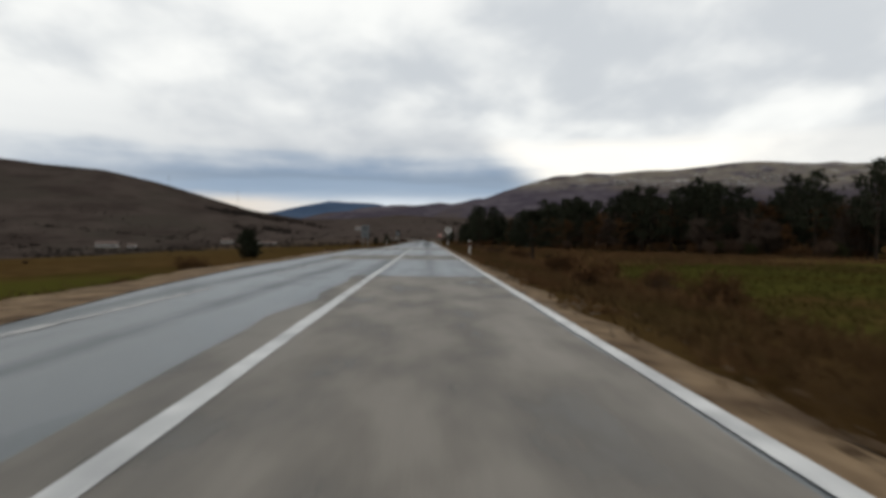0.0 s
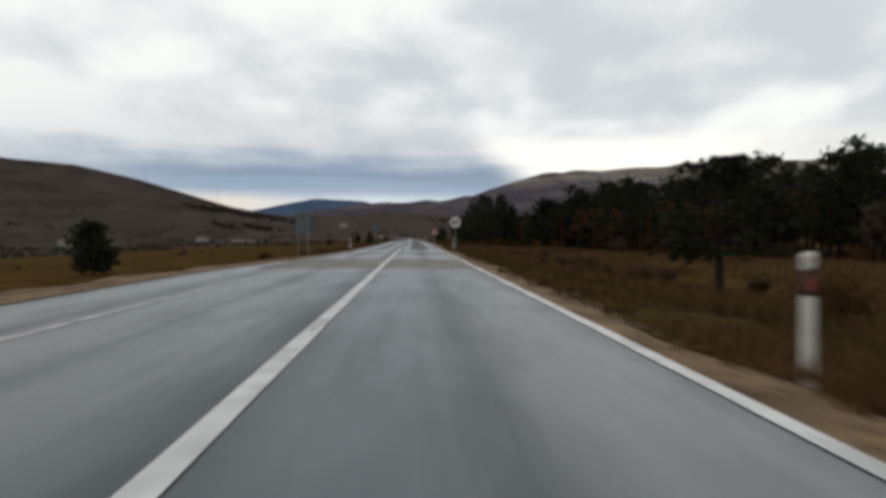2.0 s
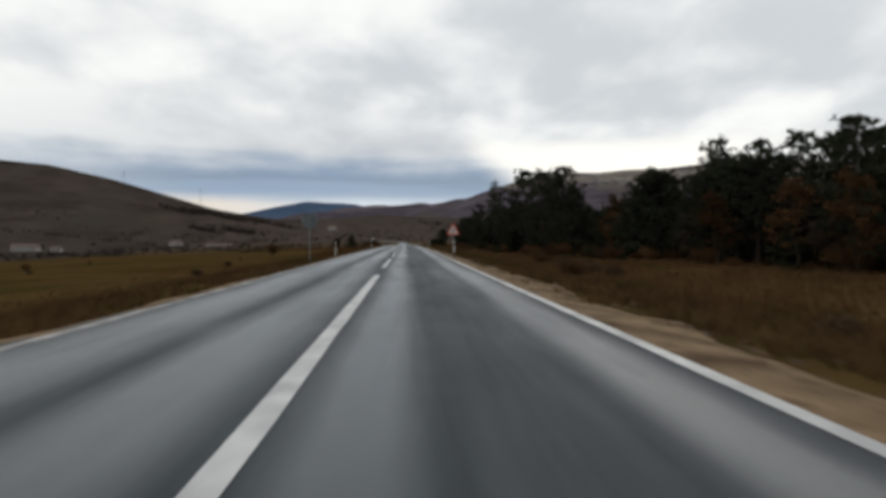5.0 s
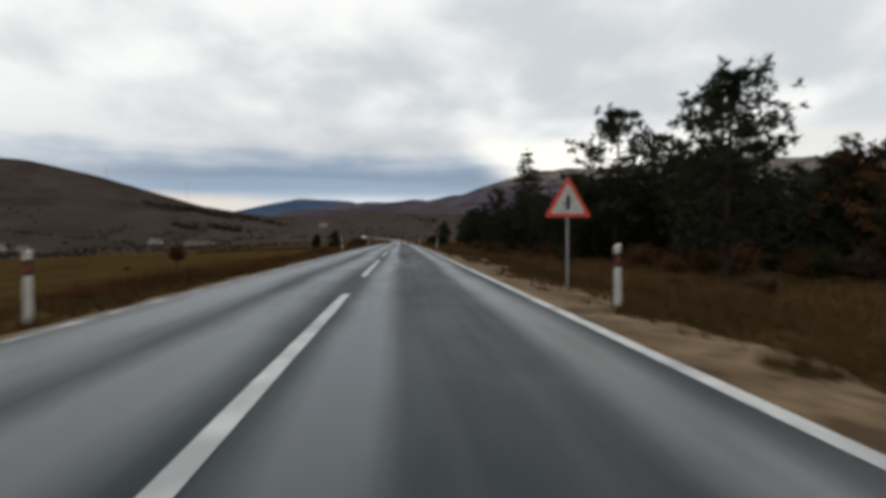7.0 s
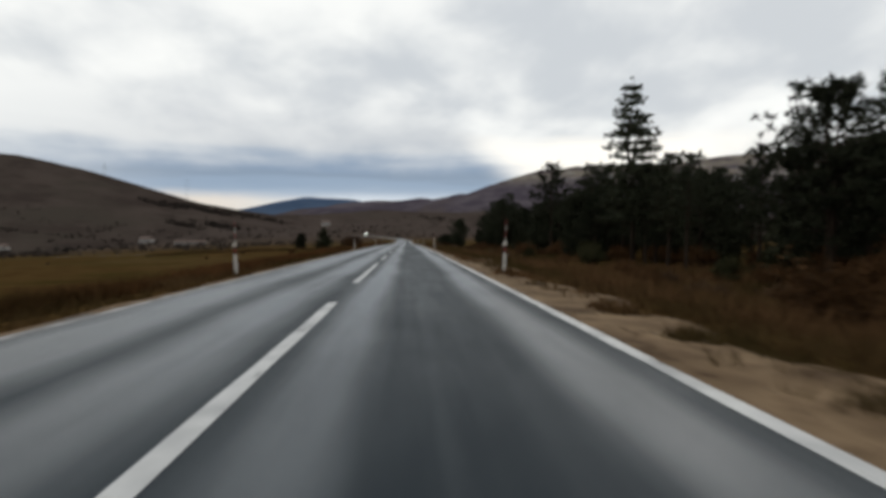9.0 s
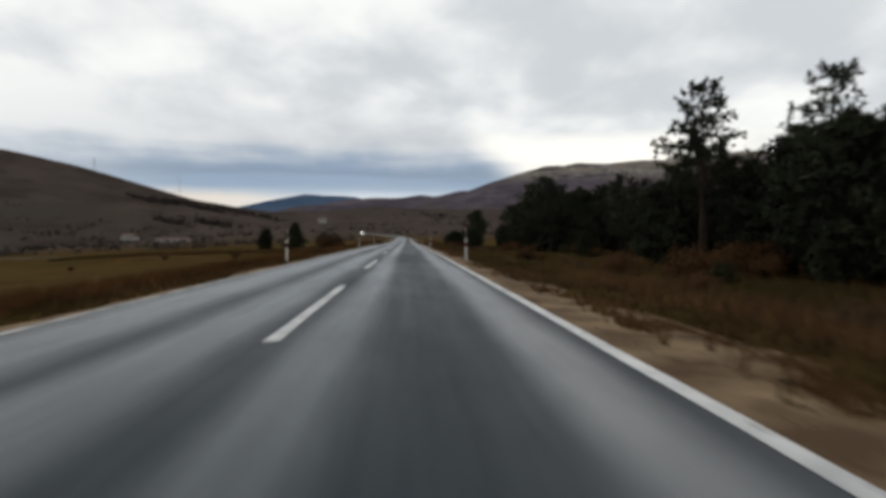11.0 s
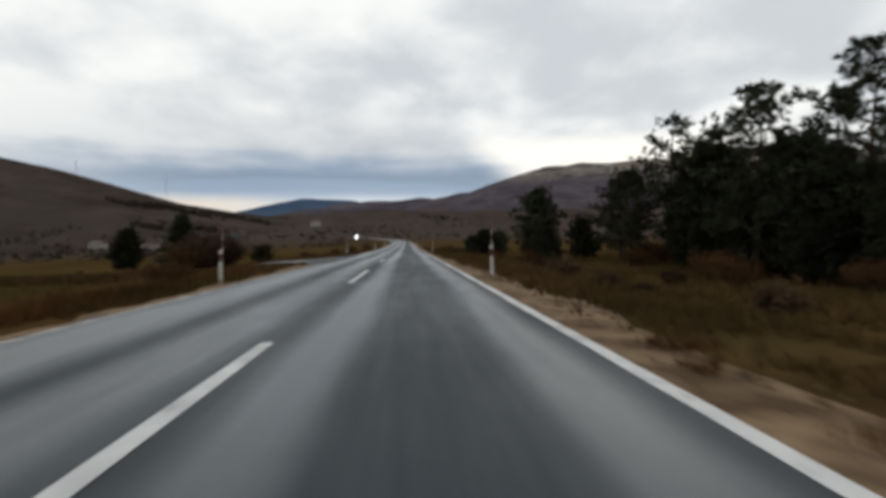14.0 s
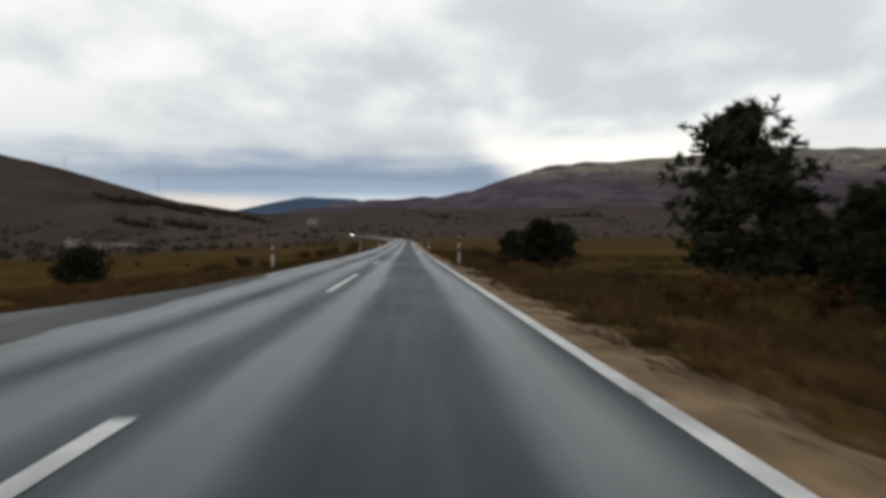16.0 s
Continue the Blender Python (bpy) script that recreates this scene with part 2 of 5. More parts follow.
def asphalt_material(name, tone, tracks, least=0.0, gloss=0.07, blotch=0.15, dull=(0.56, 0.88, 1.16), worn=(1.05, 1.50, 1.95)):
    """Damp asphalt: wheel tracks polished and wet, the strips between them duller."""
    m = bpy.data.materials.new(name)
    m.use_nodes = True
    nt = m.node_tree
    N, Lk = nt.nodes.new, nt.links.new
    b = nt.nodes["Principled BSDF"]

    def math_node(op, a, bb=None, clamp=False):
        k = N("ShaderNodeMath")
        k.operation, k.use_clamp = op, clamp
        for i, v in enumerate((a, bb)):
            if v is None:
                continue
            if isinstance(v, (int, float)):
                k.inputs[i].default_value = v
            else:
                Lk(v, k.inputs[i])
        return k.outputs[0]

    tc = N("ShaderNodeTexCoord")

    def tex(s, detail, stretch=(1, 1, 1)):
        mp = N("ShaderNodeMapping")
        mp.inputs[3].default_value = stretch
        Lk(tc.outputs["Object"], mp.inputs[0])
        n = N("ShaderNodeTexNoise")
        n.inputs["Scale"].default_value, n.inputs["Detail"].default_value = s, detail
        n.inputs["Roughness"].default_value = 0.6
        Lk(mp.outputs[0], n.inputs["Vector"])
        return n.outputs["Fac"]

    sep = N("ShaderNodeSeparateXYZ")
    Lk(tc.outputs["Object"], sep.inputs[0])
    wav = math_node("ADD", sep.outputs[0], math_node("MULTIPLY", math_node("SUBTRACT", tex(0.05, 2), 0.5), 0.5))
    wet = None
    for centre, half in tracks:
        d = math_node("DIVIDE", math_node("ABSOLUTE", math_node("SUBTRACT", wav, centre)), half)
        r = N("ShaderNodeMapRange")
        r.interpolation_type = "SMOOTHSTEP"
        r.inputs[1].default_value, r.inputs[2].default_value = 1.0, 0.15
        Lk(d, r.inputs[0])
        wet = r.outputs[0] if wet is None else math_node("MAXIMUM", wet, r.outputs[0])
    streak = tex(0.8, 4, (1, 0.06, 1))
    patch = tex(0.30, 4, (1, 0.22, 1))
    thin = math_node("MULTIPLY", math_node("SUBTRACT", tex(5.0, 3, (1, 0.035, 1)), 0.5), 0.45)
    thin = math_node("ADD", thin, math_node("MULTIPLY", math_node("SUBTRACT", tex(1.1, 5, (1, 0.35, 1)), 0.5), blotch * 4))
    mixed = math_node("ADD", math_node("MULTIPLY", wet, 0.75),
                      math_node("MULTIPLY", math_node("SUBTRACT", math_node("ADD", math_node("ADD", streak, thin), patch), 0.9 - least), 0.7), True)
    rr = N("ShaderNodeMapRange")
    Lk(mixed, rr.inputs[0])
    rr.inputs[3].default_value, rr.inputs[4].default_value = 0.68, 0.29
    Lk(rr.outputs[0], b.inputs["Roughness"])
    sp = N("ShaderNodeMapRange")
    Lk(mixed, sp.inputs[0])
    sp.inputs[3].default_value, sp.inputs[4].default_value = gloss, 0.50
    Lk(sp.outputs[0], b.inputs["Specular IOR Level"])
    b.inputs["Specular Tint"].default_value = (0.84, 0.94, 1.0, 1)
    fine = tex(45, 3)
    col = N("ShaderNodeMix")
    col.data_type = "RGBA"
    Lk(math_node("ADD", math_node("MULTIPLY", mixed, 0.7), math_node("MULTIPLY", math_node("SUBTRACT", fine, 0.5), 0.6), True),
       col.inputs[0])
    col.inputs[6].default_value = (*(tone * c for c in dull), 1)
    col.inputs[7].default_value = (*(tone * c for c in worn), 1)
    Lk(col.outputs[2], b.inputs["Base Color"])
    bp = N("ShaderNodeBump")
    bp.inputs["Strength"].default_value, bp.inputs["Distance"].default_value = 0.35, 0.006
    Lk(tex(90, 4), bp.inputs["Height"])
    Lk(bp.outputs[0], b.inputs["Normal"])
    return m


TRACKS = [(-0.74, 0.58), (1.55, 0.56), (-2.25, 0.82), (-3.92, 1.10)]
M["asphalt"] = asphalt_material("asphalt", 0.019, TRACKS, 0.17, 0.14)
M["asphalt_old"] = asphalt_material("asphalt_old", 0.043, [(-0.5, 1.4), (1.3, 1.4), (-2.6, 1.4), (-4.2, 1.4), (-6.2, 1.4)], 0.20, 0.30, 0.30, (0.72, 0.91, 1.04), (1.18, 1.44, 1.66))
M["asphalt_side"] = asphalt_material("asphalt_side", 0.050, [(-9.0, 1.0)], dull=(0.90, 0.94, 0.96), worn=(1.50, 1.55, 1.55))
M["dust"] = material("dust", (0.138, 0.124, 0.107), (0.182, 0.165, 0.143), 1.5, 0.75, (0.132, 0.123, 0.110), 0.25,
                     bump=0.3, bump_scale=40, stretch=(1, 0.15, 1))
M["paint_old"] = material("paint_old", (0.36, 0.350, 0.345), (0.48, 0.468, 0.455), 3.0, 0.6, (0.28, 0.275, 0.27), 0.8)
M["dust_pale"] = material("dust_pale", (0.15, 0.143, 0.132), (0.21, 0.20, 0.183), 1.5, 0.8, (0.15, 0.145, 0.135), 0.6)


def worn_through(m, scale, lo, hi):
    """Lets the surface below show where the layer has worn off."""
    nt = m.node_tree
    tc, mp, n, r = (nt.nodes.new(k) for k in ("ShaderNodeTexCoord", "ShaderNodeMapping", "ShaderNodeTexNoise", "ShaderNodeMapRange"))
    mp.inputs[3].default_value = (1, 0.45, 1)
    n.inputs["Scale"].default_value, n.inputs["Detail"].default_value = scale, 6
    r.inputs[1].default_value, r.inputs[2].default_value = lo, hi
    nt.links.new(tc.outputs["Object"], mp.inputs[0])
    nt.links.new(mp.outputs[0], n.inputs["Vector"])
    nt.links.new(n.outputs["Fac"], r.inputs[0])
    nt.links.new(r.outputs[0], nt.nodes["Principled BSDF"].inputs["Alpha"])


worn_through(M["dust"], 0.9, 0.12, 0.56)
worn_through(M["paint_old"], 3.0, 0.15, 0.75)
worn_through(M["dust_pale"], 1.2, 0.26, 0.46)
worn_through(M["paint_white"], 5.0, 0.20, 0.36)

# ---- mesh helpers ----


def mesh_from(name, verts, faces, mat, smooth=False):
    me = bpy.data.meshes.new(name)
    me.from_pydata([tuple(v) for v in verts], [], [tuple(f) for f in faces])
    me.materials.append(mat)
    if smooth:
        me.polygons.foreach_set("use_smooth", [True] * len(me.polygons))
    me.update()
    return me


def mesh_arrays(name, verts, faces, mat):
    """A mesh of triangles or quads from numpy arrays."""
    me = bpy.data.meshes.new(name)
    k = faces.shape[1]
    me.vertices.add(len(verts))
    me.vertices.foreach_set("co", np.asarray(verts, np.float32).ravel())
    me.loops.add(faces.size)
    me.loops.foreach_set("vertex_index", faces.astype(np.int32).ravel())
    me.polygons.add(len(faces))
    me.polygons.foreach_set("loop_start", np.arange(0, faces.size, k, dtype=np.int32))
    me.polygons.foreach_set("loop_total", np.full(len(faces), k, np.int32))
    me.materials.append(mat)
    me.update(calc_edges=True)
    me.validate()
    return me


def part(name, bm, mat, parent, label=""):
    me = bpy.data.meshes.new(name)
    bm.to_mesh(me)
    bm.free()
    me.materials.append(mat)
    ob = new(name, me)
    ob.parent = parent
    if label:
        tagged(ob, label)
    return ob


def box(sx, sy, sz, at=(0, 0, 0), bevel=0.0, turn=None):
    bm = bmesh.new()
    m = Matrix.Translation(at) @ (turn or Matrix()) @ Matrix.Diagonal((sx, sy, sz, 1))
    bmesh.ops.create_cube(bm, size=1, matrix=m)
    if bevel:
        bmesh.ops.bevel(bm, geom=bm.edges[:], offset=bevel, segments=2, affect="EDGES", profile=0.5)
    return bm


def tube(r1, r2, z1, z2, at=(0, 0), seg=12):
    bm = bmesh.new()
    bmesh.ops.create_cone(bm, cap_ends=True, segments=seg, radius1=r1, radius2=r2, depth=z2 - z1,
                          matrix=Matrix.Translation((at[0], at[1], (z1 + z2) / 2)))
    return bm


def plate(outline, y, thick, bevel=0.0):
    """A plate in the x-z plane, facing -y, from its outline."""
    bm = bmesh.new()
    vs = [bm.verts.new((x, y, z)) for x, z in outline]
    f = bm.faces.new(vs)
    ext = bmesh.ops.extrude_face_region(bm, geom=[f])
    bmesh.ops.translate(bm, verts=[v for v in ext["geom"] if isinstance(v, bmesh.types.BMVert)], vec=(0, thick, 0))
    bmesh.ops.recalc_face_normals(bm, faces=bm.faces[:])
    if bevel:
        bmesh.ops.bevel(bm, geom=bm.edges[:], offset=bevel, segments=1, affect="EDGES")
    return bm


def thing(name, at, label, category, group="", turn=0.0):
    ob = new(name)
    ob.matrix_world = pose(*at, 0, 0, turn)
    return tagged(ob, label, category, group)


# ---- terrain ----
BEND_Y = 470.0


def bend(y):
    """How far the road has curved to the left at y."""
    return -np.clip(np.minimum(y, 900.0) - BEND_Y, 0, None) ** 2 / 1500.0


ROAD_L, ROAD_R = -4.85, 2.36


def value_noise(x, y, size, seed):
    """Smooth noise from -1 to 1 on a grid of that many metres."""
    rng = np.random.RandomState(seed)
    table = rng.rand(256, 256) * 2 - 1
    u, v = np.asarray(x) / size + 100.3, np.asarray(y) / size + 57.7
    i, j = np.floor(u).astype(int), np.floor(v).astype(int)
    a, b = u - i, v - j
    a, b = a * a * (3 - 2 * a), b * b * (3 - 2 * b)
    g = lambda p, q: table[p % 256, q % 256]
    return (g(i, j) * (1 - a) + g(i + 1, j) * a) * (1 - b) + (g(i, j + 1) * (1 - a) + g(i + 1, j + 1) * a) * b


RIDGES = [
    # crest points (x, y, height), half width of the slopes
    ([(-297, 2355, 36), (-504, 2040, 36), (-562, 1725, 54), (-648, 1536, 110), (-693, 1293, 149), (-900, 1275, 166), (-1440, 1185, 194), (-2880, 1095, 234)], 690),
    ([(-1825, 4730, 118), (-1290, 4675, 178), (-1015, 4664, 240), (-880, 4664, 270), (-745, 4653, 294), (-605, 4653, 284), (-473, 4675, 272), (-110, 4730, 225)], 1000),
    ([(-1080, 4050, 62), (-861, 3780, 112), (-583, 3740, 164), (-340, 3712, 200), (0, 3672, 222), (364, 3510, 242), (567, 3375, 233)], 900),
    ([(404, 3440, 195), (644, 3232, 334), (852, 3168, 362), (1236, 3120, 372), (1780, 3120, 413), (2740, 3040, 441), (4820, 2720, 473)], 1150),
]


def side_level(x):
    """Height of the side road, which dips into the field away from the main road."""
    d = -np.asarray(x, float) - 4.8
    return -0.03 - 0.038 * np.clip(d, 0, 5) - 0.105 * np.clip(d - 5, 0, 9) - 0.03 * np.clip(d - 14, 0, 200)


def height(x, y):
    x, y = np.asarray(x, float), np.asarray(y, float)
    xr = x - bend(y)
    side = xr + 1.25
    d = np.abs(side) - 3.7
    s = lambda v, lo, hi: np.clip((v - lo) / (hi - lo), 0, 1) ** 2 * (3 - 2 * np.clip((v - lo) / (hi - lo), 0, 1))
    z = -0.22 - np.where(side < 0, 1.25, 0.75) * s(d, 1.5, 9)
    # the left field falls away to a hollow and rises again behind it
    z = z + np.where(side < 0, -0.042 * np.clip(-xr - 12, 0, 250) + 0.030 * np.clip(-xr - 290, 0, 160), 0)
    z = z + 0.10 * value_noise(x, y, 7, 3) * s(d, 1, 8) + 0.35 * value_noise(x, y, 40, 5) * s(d, 10, 40)
    # low bank under the side road
    bank = s(x, -75, -40) * (1 - s(x, -4.6, -4.2)) * s(y, 294, 304) * (1 - s(y, 338, 348))
    z = z * (1 - bank) + (side_level(x) - 0.03) * bank
    z = z + grade(y) * (1 - s(y, 750, 1300))
    far = s(y, 900, 1900)
    z = z + 45 * far + 14 * s(y, 650, 1500) * (1 + value_noise(x, y, 260, 9))
    for pts, width in RIDGES:
        best = np.full(x.shape, -1e9)
        for (x1, y1, h1), (x2, y2, h2) in zip(pts, pts[1:]):
            ex, ey = x2 - x1, y2 - y1
            k = np.clip(((x - x1) * ex + (y - y1) * ey) / (ex * ex + ey * ey), 0, 1)
            dist = np.hypot(x - x1 - k * ex, y - y1 - k * ey)
            w = np.clip(1 - dist / width, 0, 1)
            best = np.maximum(best, np.where(w > 0, (h1 + k * (h2 - h1)) * w ** 1.25 - 12 * (1 - w), -1e9))
        z = np.maximum(z, best)
    rough = s(y, 900, 1700)
    z = z + rough * (9 * value_noise(x, y, 170, 11) + 4 * value_noise(x, y, 60, 12))
    return z


def ground_material():
    """Winter pasture near the road, scrubby slopes and bare stone further off."""
    m = bpy.data.materials.new("ground")
    m.use_nodes = True
    nt = m.node_tree
    N, Lk = nt.nodes.new, nt.links.new
    b = nt.nodes["Principled BSDF"]
    b.inputs["Roughness"].default_value = 0.97
    b.inputs["Specular IOR Level"].default_value = 0.0
    tc = N("ShaderNodeTexCoord")

    def tex(s, detail, rough=0.6, stretch=(1, 1, 1)):
        mp = N("ShaderNodeMapping")
        mp.inputs[3].default_value = stretch
        Lk(tc.outputs["Object"], mp.inputs[0])
        n = N("ShaderNodeTexNoise")
        n.inputs["Scale"].default_value, n.inputs["Detail"].default_value = s, detail
        n.inputs["Roughness"].default_value = rough
        Lk(mp.outputs[0], n.inputs["Vector"])
        return n.outputs["Fac"]

    def rng(v, lo, hi):
        r = N("ShaderNodeMapRange")
        r.interpolation_type = "SMOOTHSTEP"
        r.inputs[1].default_value, r.inputs[2].default_value = lo, hi
        Lk(v, r.inputs[0])
        return r.outputs[0]

    def blend(f, a, bb):
        x = N("ShaderNodeMix")
        x.data_type = "RGBA"
        Lk(f, x.inputs[0])
        for sock, v in ((x.inputs[6], a), (x.inputs[7], bb)):
            if isinstance(v, tuple):
                sock.default_value = (*v, 1)
            else:
                Lk(v, sock)
        return x.outputs[2]

    def mul(a, c):
        k = N("ShaderNodeMath")
        k.operation = "MULTIPLY"
        Lk(a, k.inputs[0])
        if isinstance(c, (int, float)):
            k.inputs[1].default_value = c
        else:
            Lk(c, k.inputs[1])
        return k.outputs[0]

    sep = N("ShaderNodeSeparateXYZ")
    Lk(tc.outputs["Object"], sep.inputs[0])
    x, y, z = sep.outputs
    near = blend(rng(tex(0.35, 6), 0.38, 0.62), (0.042, 0.0245, 0.0095), (0.066, 0.0410, 0.0155))
    near = blend(rng(tex(0.06, 4), 0.50, 0.62), near, (0.036, 0.0265, 0.0085))
    near = blend(mul(rng(tex(0.014, 4), 0.46, 0.62), 0.55), near, (0.066, 0.0470, 0.0200))
    # grazed green strips by the start of the drive
    off = N("ShaderNodeMath")
    off.operation = "ABSOLUTE"
    Lk(x, off.inputs[0])
    green = mul(mul(rng(y, 60.0, 44.0), rng(tex(0.08, 3), 0.30, 0.48)), mul(rng(off.outputs[0], 6.5, 9.0), rng(off.outputs[0], 75.0, 40.0)))
    near = blend(green, near, (0.047, 0.0440, 0.0100))
    slope = blend(rng(tex(0.012, 8, 0.7), 0.40, 0.60), (0.0355, 0.0275, 0.0240), (0.0550, 0.0435, 0.0375))
    slope = blend(rng(tex(0.004, 6, 0.7), 0.50, 0.62), slope, (0.0445, 0.0375, 0.0310))
    slope = blend(mul(rng(tex(0.03, 8, 0.75), 0.58, 0.66), 0.7), slope, (0.0285, 0.0255, 0.0230))
    rocks = mul(rng(tex(0.010, 8, 0.75, (1, 1, 4)), 0.56, 0.64), rng(z, 235.0, 300.0))
    # far slopes: wooded with paler clearings, bluish haze painted in; dry grass along the crest
    hazy_woods = blend(rng(tex(0.006, 8, 0.75, (1, 1, 3)), 0.42, 0.60), (0.050, 0.0430, 0.0560), (0.088, 0.0760, 0.0880))
    hazy_woods = blend(mul(rng(tex(0.0022, 5, 0.6, (1, 1, 2)), 0.50, 0.60), 0.7), hazy_woods, (0.074, 0.0600, 0.0560))
    # the painted haze takes over with distance along y
    slope = blend(mul(rng(y, 1600.0, 2900.0), 0.92), slope, hazy_woods)
    crest = mul(rng(z, 215.0, 300.0), rng(x, 300.0, 600.0))
    slope = blend(mul(crest, rng(tex(0.008, 6, 0.7, (1, 1, 3)), 0.36, 0.56)), slope, (0.150, 0.130, 0.108))
    slope = blend(rocks, slope, (0.30, 0.29, 0.28))
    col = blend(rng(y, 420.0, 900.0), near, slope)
    # paler dry ground on the low rise ahead
    rise = mul(mul(rng(y, 480.0, 750.0), rng(y, 2000.0, 1300.0)), mul(rng(x, -420.0, -260.0), rng(tex(0.02, 6), 0.34, 0.56)))
    col = blend(mul(rise, 0.7), col, (0.0610, 0.0480, 0.0425))
    # the pasture ends at the hollow to the left
    edge = N("ShaderNodeMath")
    edge.operation = "ADD"
    Lk(x, edge.inputs[0])
    Lk(mul(tex(0.01, 3), 60.0), edge.inputs[1])
    col = blend(rng(edge.outputs[0], -205.0, -225.0), col, slope)
    # farthest mountain: aerial haze painted in as a blue base colour
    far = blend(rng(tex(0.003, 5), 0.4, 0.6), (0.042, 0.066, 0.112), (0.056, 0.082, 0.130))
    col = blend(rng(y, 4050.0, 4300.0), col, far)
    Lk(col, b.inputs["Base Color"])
    bp = N("ShaderNodeBump")
    bp.inputs["Strength"].default_value, bp.inputs["Distance"].default_value = 0.8, 0.12
    Lk(tex(3.0, 6), bp.inputs["Height"])
    Lk(bp.outputs[0], b.inputs["Normal"])
    return m


def spaced(near_lo, near_hi, step, far_lo, far_hi, grow):
    mid = list(np.arange(near_lo, near_hi + 1e-6, step))
    up, v, s = [], near_hi, step
    while v < far_hi:
        s *= grow
        v += s
        up.append(v)
    down, v, s = [], near_lo, step
    while v > far_lo:
        s *= grow
        v -= s
        down.append(v)
    return np.array(down[::-1] + mid + up)


def build_ground():
    xs = spaced(-40, 44, 1.0, -4600, 4600, 1.055)
    ys = spaced(-6, 420, 2.2, -700, 5000, 1.035)
    gx, gy = np.meshgrid(xs, ys)
    gz = height(gx, gy)
    # the far sheet stays coarse in depth, so let it follow the crests
    verts = np.stack([gx, gy, gz], -1).reshape(-1, 3)
    nx, ny = len(xs), len(ys)
    i = (np.arange(ny - 1)[:, None] * nx + np.arange(nx - 1)[None, :]).ravel()
    faces = np.stack([i, i + 1, i + nx + 1, i + nx], -1)
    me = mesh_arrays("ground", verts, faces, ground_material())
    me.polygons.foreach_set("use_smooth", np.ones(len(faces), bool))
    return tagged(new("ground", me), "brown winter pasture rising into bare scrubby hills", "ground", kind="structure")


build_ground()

# ---- road ----
def ribbon(name, left, right, y0, y1, z, mat, label, category, step=3.0, parent=None, crown=True, kind="structure", ends=0.0):
    """A strip along the road; left and right are numbers or functions of y."""
    ys = np.linspace(y0, y1, max(2, int((y1 - y0) / step) + 1))
    cols = 17 if ends > 1 else 9
    verts, faces = [], []
    for y in ys:
        a = left(y) if callable(left) else left
        b = right(y) if callable(right) else right
        for k in range(cols):
            x = a + (b - a) * k / (cols - 1)
            zz = z - (0.006 * abs(x + 1.3) if crown else 0) + float(grade(y))
            wob = ends * float(value_noise(x * 2.0, y, 1.1, 77)) if ends and y in (ys[0], ys[-1]) else 0.0
            verts.append((x + bend(y), y + wob, zz))
    for r in range(len(ys) - 1):
        for k in range(cols - 1):
            i = r * cols + k
            faces.append((i, i + 1, i + cols + 1, i + cols))
    ob = new(name, mesh_from(name, verts, faces, mat, True))
    if parent:
        ob.parent = parent
        return ob
    return tagged(ob, label, category, kind=kind)


def ramp_lin(y, pts):
    return float(np.interp(y, [a for a, _ in pts], [b for _, b in pts]))


ragged = lambda y, s, a: a * float(value_noise(y, 3.0 * s, 1.3, 20 + s)) + a * float(value_noise(y, 9.0 * s, 5.0, 40 + s))
ribbon("road", lambda y: ROAD_L + 0.05 * ragged(y, 1, 1), lambda y: ROAD_R + 0.05 * ragged(y, 2, 1), 91, 900, 0.004, M["asphalt"],
       "damp dark asphalt two-lane road with paler wheel tracks", "road", ends=2.2)
BAY = [(-60, -4.85), (4, -4.85), (14, -6.2), (24, -7.0), (58, -7.1), (68, -5.95), (77, -5.2), (85, -4.9), (91, -4.85)]
ribbon("road", lambda y: ramp_lin(y, BAY) + 0.05 * ragged(y, 3, 1), lambda y: ROAD_R + 0.05 * ragged(y, 4, 1), -60, 96.0, 0.0,
       M["asphalt_old"], "worn grey asphalt road widening into a lay-by", "road")
# dusty stretches dragged over the old surface
for y0, y1, xl, xr in ((-8, 18.5, -1.85, 2.1), (33.0, 41.0, -5.6, 2.15), (60.5, 69.2, -5.8, 2.15), (77.8, 80.4, -4.6, 2.1)):
    ribbon("dust_patch", lambda y, a=xl, n=y0: a + 0.2 * ragged(y, 6, 1), lambda y, a=xr: a + 0.06 * ragged(y, 7, 1), y0, y1, 0.004,
           M["dust"], "dry beige dust on the asphalt", "road", step=1.2, ends=0.5)
# side road to the left near the end of the drive


SOUTH = [(-4.80, 304.5), (-5.6, 308.5), (-7.0, 310.8), (-9.0, 312.6), (-12, 313.8), (-20, 315.0), (-45, 321.0), (-90, 333.0)]
NORTH = [(-4.80, 335.0), (-5.4, 328.5), (-6.5, 324.3), (-8.0, 320.6), (-12.0, 318.8), (-20, 319.5), (-45, 325.5), (-90, 337.5)]


def side_road():
    south, north = SOUTH, NORTH
    verts, faces = [], []
    cols, rows = 12, 48
    path = np.linspace(0, len(south) - 1, rows)
    along = lambda pts, c: np.interp(path, np.arange(len(pts)), [q[c] for q in pts])
    for x1, y1, x2, y2 in zip(along(south, 0), along(south, 1), along(north, 0), along(north, 1)):
        for k in range(cols):
            x, y = x1 + (x2 - x1) * k / (cols - 1), y1 + (y2 - y1) * k / (cols - 1)
            verts.append((x, y, max(float(height(x, y)) + 0.05, float(side_level(x)) + float(grade(y)))))
    for r in range(rows - 1):
        for k in range(cols - 1):
            i = r * cols + k
            faces.append((i, i + cols, i + cols + 1, i + 1))
    tagged(new("side_road", mesh_from("side_road", verts, faces, M["asphalt_side"], True)),
           "narrow grey side road joining the main road", "road", kind="structure")


